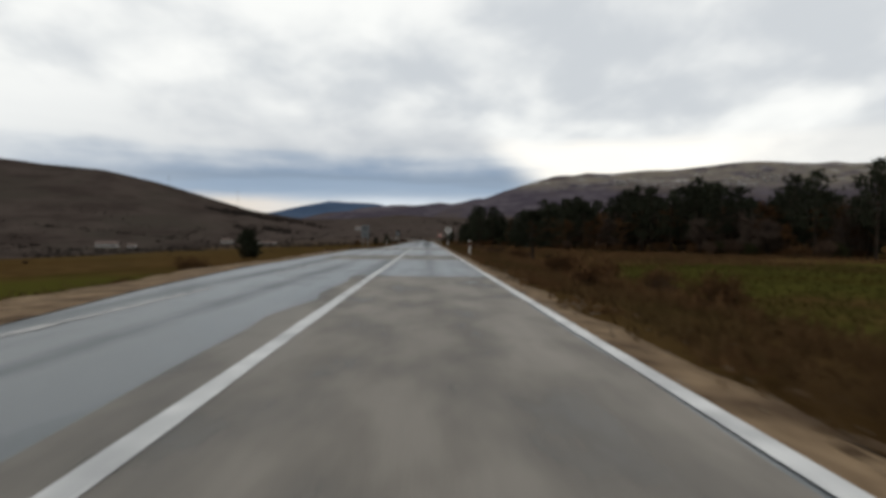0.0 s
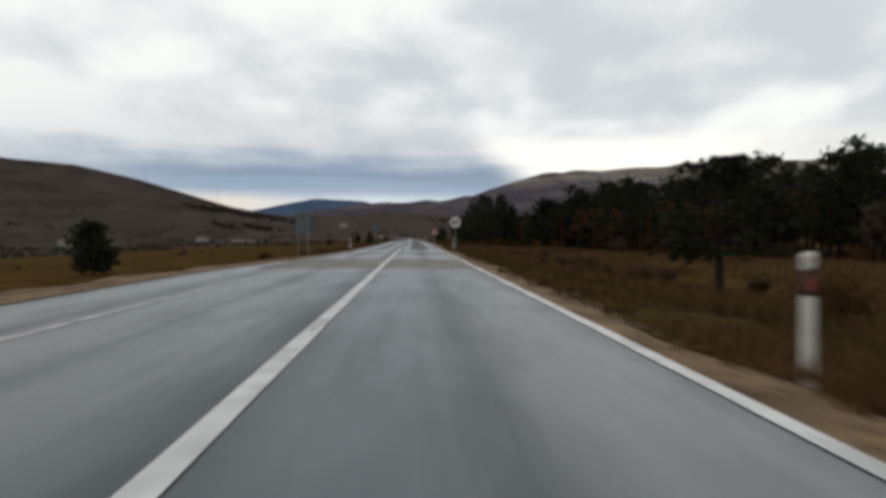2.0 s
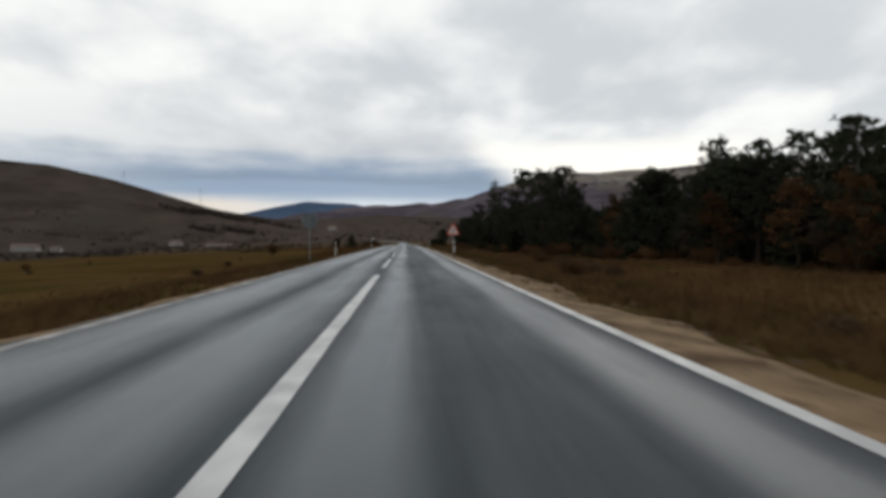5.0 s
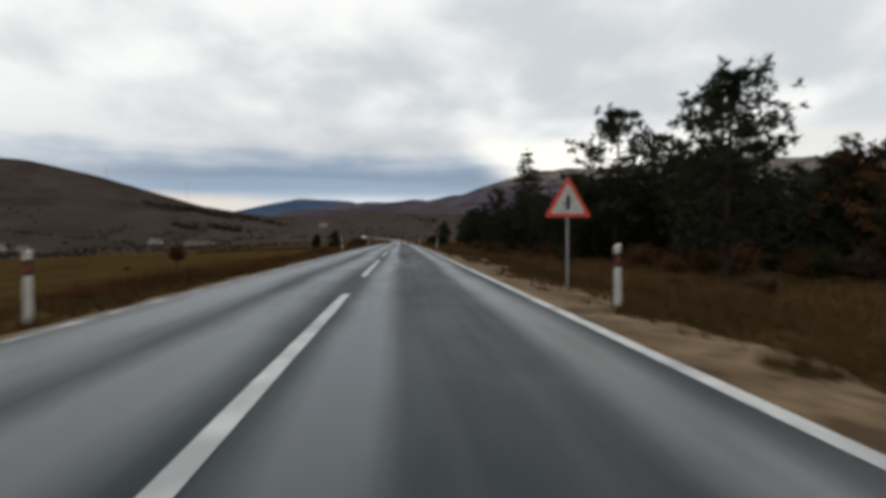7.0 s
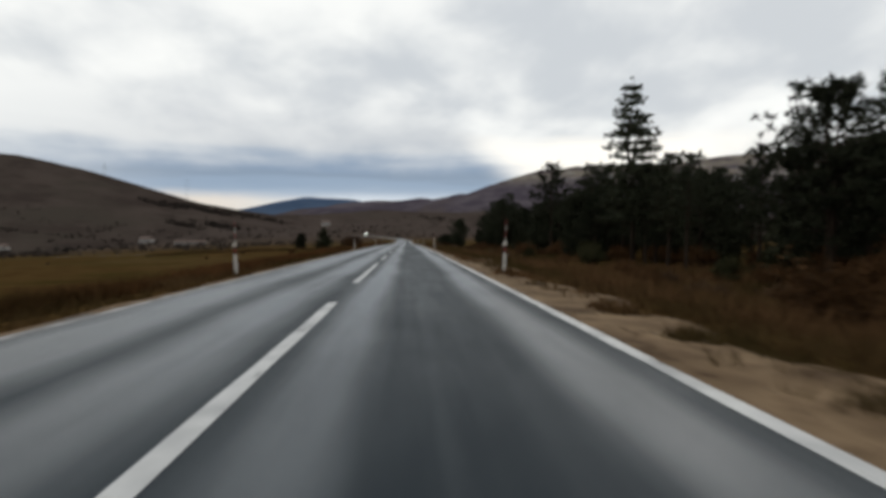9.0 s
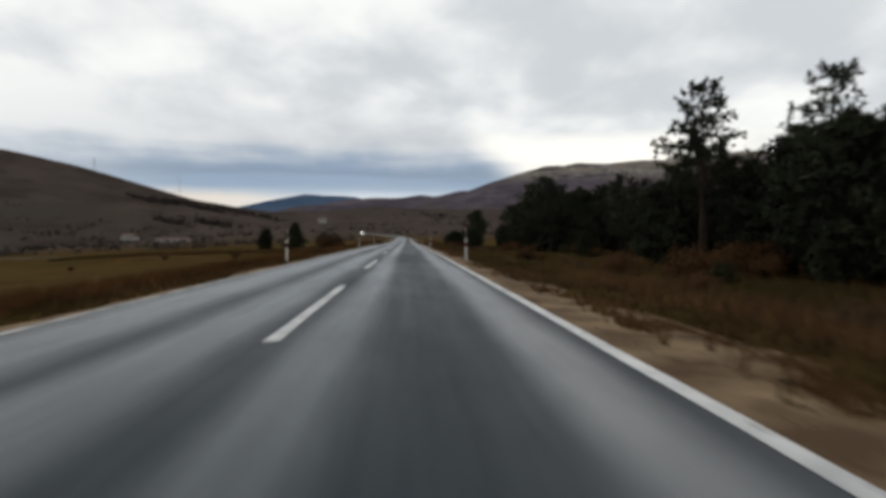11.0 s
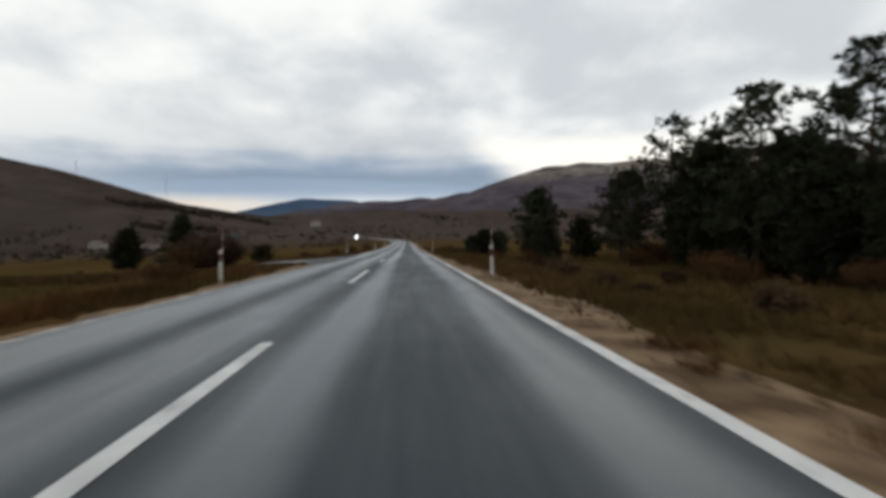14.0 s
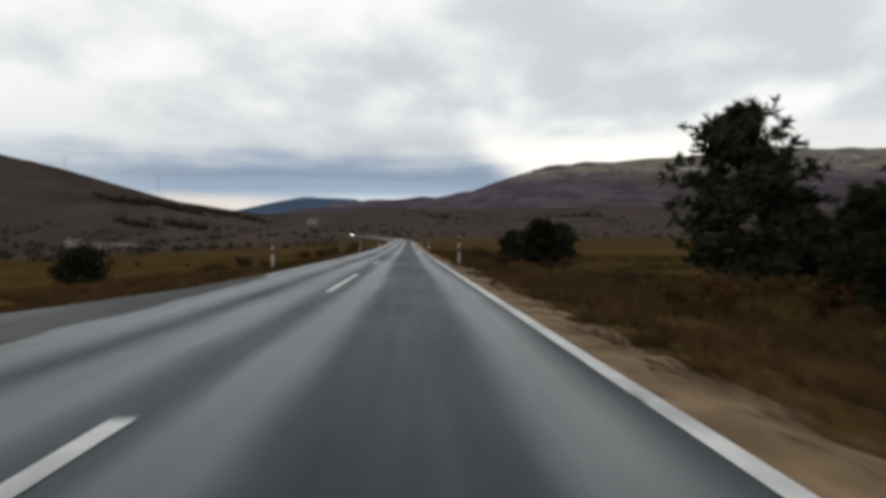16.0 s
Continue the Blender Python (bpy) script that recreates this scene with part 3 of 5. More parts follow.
side_road()

# ---- painted lines ----
XR, XC, XL = 2.21, -1.355, -4.68


def marking(name, x, y0, y1, w, label, z=0.010, mat=None):
    edge = lambda y, s: 0.012 * float(value_noise(y, s * 7.0, 0.5, 60 + s))
    return ribbon(name, lambda y: x - w / 2 + edge(y, 1), lambda y: x + w / 2 + edge(y, 2), y0, y1, z, mat or M["paint_white"], label,
                  "road marking", step=1.2)


marking("edge_line", XR, -40, 890, 0.17, "worn white edge line on the asphalt")
marking("edge_line", XL, 20, 57, 0.20, mat=M["paint_old"], label="worn white edge line beside the lay-by")
ribbon("edge_line", lambda y: XL - 0.10 + 0.13 * (y - 57), lambda y: XL + 0.14 + 0.15 * (y - 57), 57.2, 62, 0.010, M["paint_old"],
       "smeared white end of the lay-by line", "road marking", step=0.6)
marking("edge_line", XL, -40, 14, 0.20, mat=M["paint_old"], label="worn white edge line on the asphalt")
marking("edge_line", XL, 72, 176, 0.17, "worn white edge line on the asphalt", mat=M["paint_old"])
marking("edge_line", XL, 176, 305, 0.17, "badly worn white edge line on the asphalt", mat=M["paint_old"])
marking("edge_line", XL, 334, 890, 0.17, "worn white edge line on the asphalt")
marking("centre_line", XC, -40, 117, 0.20, "solid white centre line on the asphalt")
DASHES = [(122, 133.5), (138, 148.6), (154, 166.4), (173, 186), (190.5, 202), (206.5, 214), (221, 228.5)]
DASHES += [(236.0 + 18.0 * k, 243.9 + 18.0 * k) for k in range(30)]
for y0, y1 in DASHES:
    ob = marking("centre_dash", XC if y0 < 240 else XC - 0.07, y0, y1, 0.17, "white dash of the broken centre line")
    tagged(ob, group="centre line dashes")


def mouth_patch(name, x0, x1, y0, y1, mat, label, category, ragged_by=0.0, lift=0.012):
    """A thin layer lying on the side road's slope."""
    n = 14
    verts, faces = [], []
    for a in range(n + 1):
        for b in range(n + 1):
            x, y = x0 + (x1 - x0) * a / n, y0 + (y1 - y0) * b / n
            if a in (0, n) or b in (0, n):
                x += ragged_by * float(value_noise(x * 3, y * 2, 1.1, 78))
                y += ragged_by * float(value_noise(x * 2, y * 3, 1.3, 79))
            verts.append((x, y, max(float(side_level(x)) + float(grade(y)), float(height(x, y)) + 0.05) + lift))
    for a in range(n):
        for b in range(n):
            k = a * (n + 1) + b
            faces.append((k, k + n + 1, k + n + 2, k + 1))
    return tagged(new(name, mesh_from(name, verts, faces, mat, True)), label, category, kind="structure")


mouth_patch("stop_line", -7.45, -7.05, 312.9, 316.9, M["paint_white"], "white stop line across the mouth of the side road", "road marking", 0.02)
mouth_patch("dust_patch", -9.7, -8.3, 313.3, 315.6, M["dust_pale"], "pale dust in the mouth of the side road", "road", 0.35, 0.008)
# the side road's darker surface laps over the edge of the main road
ribbon("junction_patch", -5.2, lambda y: -4.28 + 0.16 * ragged(y, 11, 1), 306.5, 332.5, 0.005, M["asphalt_side"], "dark ragged asphalt at the junction's edge", "road", step=0.7, ends=0.4)

# ---- shoulders ----


def shoulder(name, x_in, sign, y0, y1, width, seed, label):
    ys = np.arange(y0, y1 + 0.01, 0.5)
    prof = [(0.0, -0.012), (0.3, -0.02), (0.7, -0.04), (1.1, -0.07), (1.5, -0.12), (2.0, -0.34)]
    verts, faces = [], []
    for y in ys:
        w = width(y) / 1.5 * (1 + 0.28 * float(value_noise(y, seed * 5.0, 4.0, seed)) + 0.24 * float(value_noise(y, seed, 1.3, seed + 1)))
        e = x_in(y) if callable(x_in) else x_in
        for d, z in prof:
            dd = d * w
            zz = z + (0.014 * float(value_noise(e + dd, y, 0.8, seed + 2)) if d > 0.1 else 0)
            verts.append((e + sign * dd + float(bend(y)), y, zz + float(grade(y))))
    c = len(prof)
    for r in range(len(ys) - 1):
        for k in range(c - 1):
            i = r * c + k
            f = (i, i + 1, i + c + 1, i + c)
            faces.append(f if sign > 0 else f[::-1])
    return tagged(new(name, mesh_from(name, verts, faces, M["gravel"], True)), label, "shoulder", kind="structure")


shoulder("gravel_shoulder", ROAD_R - 0.08, 1, -50, 620, lambda y: ramp_lin(y, [(0, 0.65), (60, 0.9), (84, 1.2), (140, 1.5), (165, 1.9), (210, 1.9), (245, 1.15), (275, 1.3), (290, 1.4), (316, 1.0), (400, 0.8)]),
         3, "tan gravel shoulder with loose stones beside the road")
shoulder("gravel_shoulder", lambda y: ramp_lin(y, BAY) + 0.08, -1, -50, 306, lambda y: ramp_lin(y, [(0, 1.9), (30, 1.6), (50, 1.9), (72, 1.8), (90, 1.0), (120, 0.5), (240, 0.65), (298, 0.9), (306, 1.9)]),
         7, "narrow strip of tan gravel beside the road")
shoulder("gravel_shoulder", ROAD_L + 0.08, -1, 336, 620, lambda y: 0.5, 9, "narrow strip of tan gravel beside the road")


def shoulder_stones():
    rng = np.random.RandomState(5)
    verts, faces = [], []
    for _ in range(2600):
        y = rng.uniform(2, 400)
        x = ROAD_R + 0.15 + abs(rng.normal(0, 0.6))
        r = rng.uniform(0.01, 0.035)
        z = -0.01 - 0.06 * (x - ROAD_R) + float(grade(y))
        o = len(verts)
        for a, b, c in ((1, 0, 0), (-1, 0, 0), (0, 1, 0), (0, -1, 0), (0, 0, 0.8), (0, 0, -0.5)):
            verts.append((x + a * r * rng.uniform(0.6, 1.3), y + b * r * rng.uniform(0.6, 1.3), z + c * r))
        for f in ((0, 2, 4), (2, 1, 4), (1, 3, 4), (3, 0, 4), (2, 0, 5), (1, 2, 5), (3, 1, 5), (0, 3, 5)):
            faces.append(tuple(o + k for k in f))
    tagged(new("loose_stones", mesh_arrays("loose_stones", np.array(verts), np.array(faces), M["stone"])),
           "loose pale stones on the gravel shoulder", "stones", kind="stuff")


shoulder_stones()


def shoulder_clods():
    """Flat clods of dark earth trodden into the gravel."""
    rng = np.random.RandomState(15)
    verts, faces = [], []
    for _ in range(2400):
        y = rng.uniform(2, 360)
        x = ROAD_R + 0.25 + abs(rng.normal(0, 0.75))
        if x > 4.3 or float(value_noise(x, y, 2.5, 93)) < -0.1:
            continue
        r = rng.uniform(0.03, 0.11)
        z = -0.015 - 0.06 * (x - ROAD_R) + float(grade(y))
        o = len(verts)
        n = 7
        for k in range(n):
            a = 2 * math.pi * k / n
            q = r * rng.uniform(0.6, 1.3)
            verts.append((x + q * math.cos(a), y + 1.5 * q * math.sin(a), z - 0.02))
        verts.append((x, y, z + 0.25 * r))
        for k in range(n):
            faces.append((o + k, o + (k + 1) % n, o + n))
    tagged(new("earth_clods", mesh_arrays("earth_clods", np.array(verts), np.array(faces), M["earth"])),
           "dark clods of earth in the gravel shoulder", "earth", kind="stuff")


shoulder_clods()

# ---- plants: prototypes ----


def limb_mesh(verts, faces, pts, radii, seg=6):
    """Adds a tapered bent tube through pts."""
    base = len(verts)
    for k, (p, r) in enumerate(zip(pts, radii)):
        a = (pts[min(k + 1, len(pts) - 1)] - pts[max(k - 1, 0)]).normalized()
        u = a.orthogonal().normalized()
        w = a.cross(u)
        for s in range(seg):
            t = 2 * math.pi * s / seg
            q = p + (u * math.cos(t) + w * math.sin(t)) * r
            verts.append((q.x, q.y, q.z))
    for k in range(len(pts) - 1):
        for s in range(seg):
            i, j = base + k * seg + s, base + k * seg + (s + 1) % seg
            faces.append((i, j, j + seg, i + seg))


def tuft(out, rng, at, r, count, up=0.3, flat=1.0, width=0.10):
    """Adds a clump of thin spiky triangles around a point."""
    for _ in range(count):
        d = Vector((rng.gauss(0, 1), rng.gauss(0, 1), rng.gauss(up, 1) * flat)).normalized()
        n = d.orthogonal().normalized()
        n = Matrix.Rotation(rng.uniform(0, 6.28), 3, d) @ n
        tip = at + d * r * rng.uniform(0.7, 1.15)
        w = n * r * width * rng.uniform(0.8, 1.6)
        o = at + d * r * 0.12
        out.append((o - w, o + w, tip + w * 0.35))


def crown_mesh(name, tris, mat):
    v = np.array([[tuple(q) for q in t] for t in tris], np.float32).reshape(-1, 3)
    return mesh_arrays(name, v, np.arange(len(v)).reshape(-1, 3), mat)


def make_plant(name, trunk, crown, label, category, crown_name="crown"):
    root = new(name)
    tagged(root, label, category)
    for nm, me in (("trunk", trunk), (crown_name, crown)):
        ob = new(nm, me)
        ob.parent = root
    return root


def tall_pine(seed, h, label, crown_from=0.42, spread=2.2, thick=1.0, name="pine_tree", spikes=11, broad=0.13):
    """Black pine: bare lower trunk, tiered limbs and tufted umbrella crown."""
    rng = random.Random(seed)
    verts, faces, tris = [], [], []
    lean = Vector((rng.uniform(-0.4, 0.4), rng.uniform(-0.4, 0.4), 0))
    axis = [Vector((0, 0, -0.4)) + (lean * (k / 9) ** 2 + Vector((0, 0, (h + 0.3) * k / 9))) for k in range(10)]
    r0 = 0.016 * h + 0.03
    limb_mesh(verts, faces, axis, [r0 * (1 - 0.88 * k / 9) for k in range(10)], 8)
    z = crown_from * h
    while z < h * 0.99:
        f = (z - crown_from * h) / (h * (1 - crown_from))
        reach = spread * (0.50 + 0.75 * math.sin(math.pi * min(1.0, 0.18 + 0.72 * f))) * (1 - 0.62 * f ** 3)
        c = lean * (z / h) ** 2 + Vector((0, 0, z))
        for _ in range(round(rng.choice((3, 4, 5)) * thick ** 1.5)):
            a = rng.uniform(0, 2 * math.pi)
            ln = reach * rng.uniform(0.55, 1.15)
            d = Vector((math.cos(a), math.sin(a), 0))
            rise = rng.uniform(-0.08, 0.28) + 0.35 * f
            pts = [c + d * ln * t + Vector((0, 0, ln * rise * t * t)) for t in (0, 0.4, 0.75, 1.0)]
            r = 0.035 * (1 - 0.5 * f) * h / 10
            if spikes < 6:
                limb_mesh(verts, faces, [pts[0], pts[3]], [r, r * 0.3], 3)
            else:
                limb_mesh(verts, faces, pts, [r, r * 0.7, r * 0.45, r * 0.2], 4)
            for t in (0.45, 0.65, 0.82, 1.0):
                p = c + d * ln * t + Vector((0, 0, ln * rise * t * t))
                for _ in range(3 if thick > 1 else 2 if t > 0.5 else 1):
                    q = p + Vector((rng.gauss(0, 0.24), rng.gauss(0, 0.24), rng.gauss(0.10, 0.14)))
                    tuft(tris, rng, q, rng.uniform(0.30, 0.48), spikes, up=0.7, width=broad)
        z += h * rng.uniform(0.030, 0.052)
    tuft(tris, rng, lean + Vector((0, 0, h)), 0.5, 24, up=0.9)
    # snapped dead stubs below the crown
    for _ in range(7):
        zz = rng.uniform(0.15, crown_from) * h
        a = rng.uniform(0, 6.28)
        c = lean * (zz / h) ** 2 + Vector((0, 0, zz))
        ln = rng.uniform(0.2, 0.55)
        d = Vector((math.cos(a), math.sin(a), rng.uniform(-0.2, 0.2)))
        limb_mesh(verts, faces, [c, c + d * ln * 0.5, c + d * ln], [0.03, 0.02, 0.008], 4)
    return make_plant(name, mesh_from("pine_trunk", verts, faces, M["bark"], True), crown_mesh("pine_crown", tris, M["needles"]),
                      label, "pine tree")


def cone_conifer(seed, h, spread, label, mat, from_z=0.08, name="conifer", gap=0.045, droop=-0.12, tier=(5, 8), plump=1.0, taper=0.75):
    """Conifer clothed in tiers of drooping branches."""
    rng = random.Random(seed)
    verts, faces, tris = [], [], []
    axis = [Vector((0.02 * h * math.sin(k), 0.015 * h * math.cos(2 * k), -0.4 + (h + 0.35) * k / 7)) for k in range(8)]
    r0 = 0.014 * h + 0.025
    limb_mesh(verts, faces, axis, [r0 * (1 - 0.92 * k / 7) for k in range(8)], 7)
    z = from_z * h
    while z < h * 0.97:
        f = z / h
        reach = spread * (1 - f) ** taper * rng.uniform(0.75, 1.15) + 0.12
        c = Vector((0, 0, z))
        for _ in range(rng.randint(*tier)):
            a = rng.uniform(0, 2 * math.pi)
            ln = reach * rng.uniform(0.6, 1.15)
            d = Vector((math.cos(a), math.sin(a), 0))
            pts = [c + d * ln * t + Vector((0, 0, ln * (droop * t + 0.10 * t * t))) for t in (0, 0.5, 1.0)]
            limb_mesh(verts, faces, pts, [0.022, 0.014, 0.005], 3)
            n = max(2, int(ln / 0.32))
            for k in range(1, n + 1):
                t = k / n
                p = c + d * ln * t + Vector((rng.gauss(0, 0.07), rng.gauss(0, 0.07), ln * (droop * t + 0.10 * t * t)))
                tuft(tris, rng, p, rng.uniform(0.24, 0.38) * plump, 10, up=-0.1, flat=0.6 * plump, width=0.15)
        z += h * gap * rng.uniform(0.8, 1.2)
    tuft(tris, rng, Vector((0, 0, h)), 0.35, 16, up=1.2)
    return make_plant(name, mesh_from("conifer_trunk", verts, faces, M["bark"], True), crown_mesh("conifer_crown", tris, mat), label, "conifer")


def bush(seed, w, h, label, leaf, name="bush", leaves=1300, twigs=46, size=0.10):
    """Many-stemmed shrub: forked twigs and a ragged cloud of small leaves."""
    rng = random.Random(seed)
    verts, faces, tris = [], [], []
    tips = []
    for _ in range(twigs):
        a, t = rng.uniform(0, 6.28), rng.uniform(0.05, 1.0) ** 0.6
        top = Vector((math.cos(a) * w * 0.5 * t, math.sin(a) * w * 0.5 * t, h * rng.uniform(0.55, 1.05) * (1 - 0.35 * t * t)))
        root = Vector((rng.gauss(0, 0.10) * w, rng.gauss(0, 0.10) * w, -0.25))
        mid = root.lerp(top, 0.5) + Vector((rng.gauss(0, 0.05) * w, rng.gauss(0, 0.05) * w, 0.08 * h))
        limb_mesh(verts, faces, [root, mid, top], [0.022, 0.014, 0.004], 3)
        tips.append((mid, top))
        for _ in range(3):
            b = mid.lerp(top, rng.uniform(0.1, 0.8))
            e = b + Vector((rng.gauss(0, 0.14) * w, rng.gauss(0, 0.14) * w, abs(rng.gauss(0, 0.16)) * h))
            limb_mesh(verts, faces, [b, e], [0.010, 0.003], 3)
            tips.append((b, e))
    for _ in range(leaves):
        b, e = rng.choice(tips)
        p = b.lerp(e, rng.uniform(0.2, 1.08)) + Vector((rng.gauss(0, 0.05), rng.gauss(0, 0.05), rng.gauss(0, 0.05))) * w
        p.z = max(p.z, 0.03)
        tuft(tris, rng, p, size * rng.uniform(0.7, 1.5), 2, up=0.1, width=0.35)
    return make_plant(name, mesh_from("bush_stems", verts, faces, M["twigs"], True), crown_mesh("bush_leaves", tris, leaf), label, "bush", "leaves")


def young_oak(seed, h, label):
    """Thin-stemmed oak that keeps its withered leaves."""
    rng = random.Random(seed)
    verts, faces, tris = [], [], []
    axis = [Vector((0.03 * h * math.sin(1.7 * k), 0.03 * h * math.cos(2.3 * k), -0.3 + (h + 0.2) * k / 6)) for k in range(7)]
    limb_mesh(verts, faces, axis, [0.10 * (1 - 0.9 * k / 6) for k in range(7)], 6)
    for _ in range(26):
        f = rng.uniform(0.22, 0.95)
        c = axis[0].lerp(axis[-1], f)
        a = rng.uniform(0, 6.28)
        ln = 0.30 * h * (1.1 - f) + 0.35
        d = Vector((math.cos(a), math.sin(a), rng.uniform(0.35, 0.9)))
        e = c + d * ln
        limb_mesh(verts, faces, [c, c.lerp(e, 0.5) + Vector((0, 0, -0.05)), e], [0.03, 0.02, 0.006], 4)
        for _ in range(4):
            b = c.lerp(e, rng.uniform(0.3, 0.95))
            g = b + Vector((rng.gauss(0, 0.3), rng.gauss(0, 0.3), rng.gauss(0.15, 0.2)))
            limb_mesh(verts, faces, [b, g], [0.012, 0.003], 3)
            for _ in range(11):
                q = b.lerp(g, rng.uniform(0.1, 1.1)) + Vector((rng.gauss(0, 0.13), rng.gauss(0, 0.13), rng.gauss(0, 0.13)))
                tuft(tris, rng, q, rng.uniform(0.10, 0.19), 2, width=0.4)
    return make_plant("oak_tree", mesh_from("oak_trunk", verts, faces, M["bark"], True), crown_mesh("oak_leaves", tris, M["rust_leaves"]), label, "oak tree", "leaves")


def bare_tree(seed, h, label):
    """Leafless many-branched tree: forked limbs that end in a haze of thin twigs."""
    rng = random.Random(seed)
    verts, faces, tris = [], [], []
    axis = [Vector((0.03 * h * math.sin(1.3 * k), 0.03 * h * math.cos(1.9 * k), -0.3 + 0.75 * h * k / 6)) for k in range(7)]
    limb_mesh(verts, faces, axis, [0.13 * (1 - 0.85 * k / 6) for k in range(7)], 6)
    for _ in range(34):
        f = rng.uniform(0.18, 1.0)
        c = axis[0].lerp(axis[-1], f)
        a = rng.uniform(0, 6.28)
        ln = 0.34 * h * (1.15 - 0.6 * f) * rng.uniform(0.7, 1.1)
        e = c + Vector((math.cos(a), math.sin(a), rng.uniform(0.25, 1.1))).normalized() * ln
        limb_mesh(verts, faces, [c, c.lerp(e, 0.5) + Vector((0, 0, -0.06)), e], [0.04, 0.025, 0.008], 4)
        for _ in range(7):
            b = c.lerp(e, rng.uniform(0.3, 1.0))
            g = b + Vector((rng.gauss(0, 0.38), rng.gauss(0, 0.38), rng.gauss(0.30, 0.30)))
            limb_mesh(verts, faces, [b, g], [0.014, 0.004], 3)
            for _ in range(3):
                tuft(tris, rng, b.lerp(g, rng.uniform(0.3, 1.05)), rng.uniform(0.28, 0.50), 5, up=0.5, width=0.055)
    return make_plant("bare_tree", mesh_from("bare_trunk", verts, faces, M["bark"], True), crown_mesh("bare_twigs", tris, M["grey_twigs"]), label, "tree")


BARE = [bare_tree(51, 6.0, "leafless grey-brown tree at the wood's edge"), bare_tree(52, 7.5, "leafless grey-brown tree at the wood's edge")]
def round_sapling(seed, h, w, label):
    """Small tree with a short clean stem and a close round head of withered leaves."""
    rng = random.Random(seed)
    verts, faces, tris = [], [], []
    top = Vector((0.05, 0.02, 0.62 * h))
    limb_mesh(verts, faces, [Vector((0, 0, -0.3)), Vector((0.02, 0, 0.3 * h)), top], [0.06, 0.045, 0.02], 6)
    for _ in range(46):
        d = Vector((rng.gauss(0, 1), rng.gauss(0, 1), rng.gauss(0, 1))).normalized()
        k = rng.uniform(0.45, 1.0)
        e = Vector((d.x * w * 0.5 * k, d.y * w * 0.5 * k, 0.61 * h + d.z * 0.38 * h * k))
        c = Vector((0.02, 0, rng.uniform(0.26, 0.6) * h))
        limb_mesh(verts, faces, [c, c.lerp(e, 0.5), e], [0.018, 0.012, 0.004], 3)
        for _ in range(30):
            q = c.lerp(e, rng.uniform(0.45, 1.1)) + Vector((rng.gauss(0, 0.10), rng.gauss(0, 0.10), rng.gauss(0, 0.09)))
            tuft(tris, rng, q, rng.uniform(0.07, 0.13), 2, width=0.45)
    return make_plant("oak_sapling", mesh_from("sapling_stem", verts, faces, M["bark"], True), crown_mesh("sapling_leaves", tris, M["rust_leaves"]), label, "sapling", "foliage")


SAPLING = round_sapling(44, 2.7, 2.1, "small round russet oak sapling alone in the field")
OAKS = [young_oak(41, 6.0, "young oak with withered brown leaves"), young_oak(42, 7.0, "young oak with withered brown leaves")]
PINE_LABEL = "tall black pine with a dark tufted crown at the wood's edge"
PINES = [tall_pine(1, 10.5, PINE_LABEL, 0.26, 2.6), tall_pine(2, 11.5, PINE_LABEL, 0.34, 2.3), tall_pine(3, 9.5, PINE_LABEL, 0.18, 2.9),
         tall_pine(4, 12.5, PINE_LABEL, 0.42, 2.6)]
FIR = cone_conifer(5, 15.0, 3.6, "tall solitary fir with drooping tiers above the wood", M["needles"], 0.25, "fir_tree", 0.036, -0.05, (6, 9), 1.45, 0.6)
YOUNG = [cone_conifer(6, 5.0, 1.7, "young dark conifer bushy to the ground", M["needles_young"], 0.05, "young_conifer", 0.042, -0.02, (7, 10), 1.35),
         tall_pine(7, 6.0, "bushy young pine among brown undergrowth", 0.10, 2.3, 1.25, "young_pine"),
         tall_pine(8, 4.2, "low spreading dark pine bush", 0.06, 1.9, 1.2, "young_pine")]
BUSHES = [bush(11, 2.6, 1.9, "leafless brown thorn bush in dry grass", M["rust_leaves"]),
          bush(12, 3.4, 2.6, "tangled brown bush with russet leaves", M["rust_leaves"], leaves=1700),
          bush(13, 1.8, 1.2, "low brown shrub on the verge", M["twigs"], leaves=900),
          bush(15, 3.2, 2.9, "dense leafless thicket of brown stems", M["brown_twigs"], leaves=1900, twigs=60, size=0.12),
          bush(14, 2.4, 2.2, "dark green evergreen shrub in dry grass", M["dark_leaves"], leaves=2200, size=0.13)]
DEEP = [tall_pine(21, 10.5, "black pine deep in the wood", 0.22, 2.7, 1.0, "pine_tree", 4, 0.26), tall_pine(22, 11.5, "black pine deep in the wood", 0.34, 2.5, 1.0, "pine_tree", 4, 0.26)]
LONE = tall_pine(19, 7.4, "ragged bushy pine standing alone in dry grass", 0.12, 2.2, 1.12)
used = set()


def plant(proto, x, y, scale=1.0, label="", group="", z=None, squash=1.0, wide=1.0):
    """Places the prototype itself once and copies of it after that."""
    zz = float(height(x, y)) - 0.05 if z is None else z
    turn = random.uniform(0, 360)
    m = pose(x, y, zz, 0, 0, turn)
    if proto in used:
        ob = copy_thing(proto, m)
    else:
        used.add(proto)
        ob = proto
        ob.matrix_world = m
    ob.scale = (scale * wide, scale * wide, scale * squash)
    return tagged(ob, label, group=group)


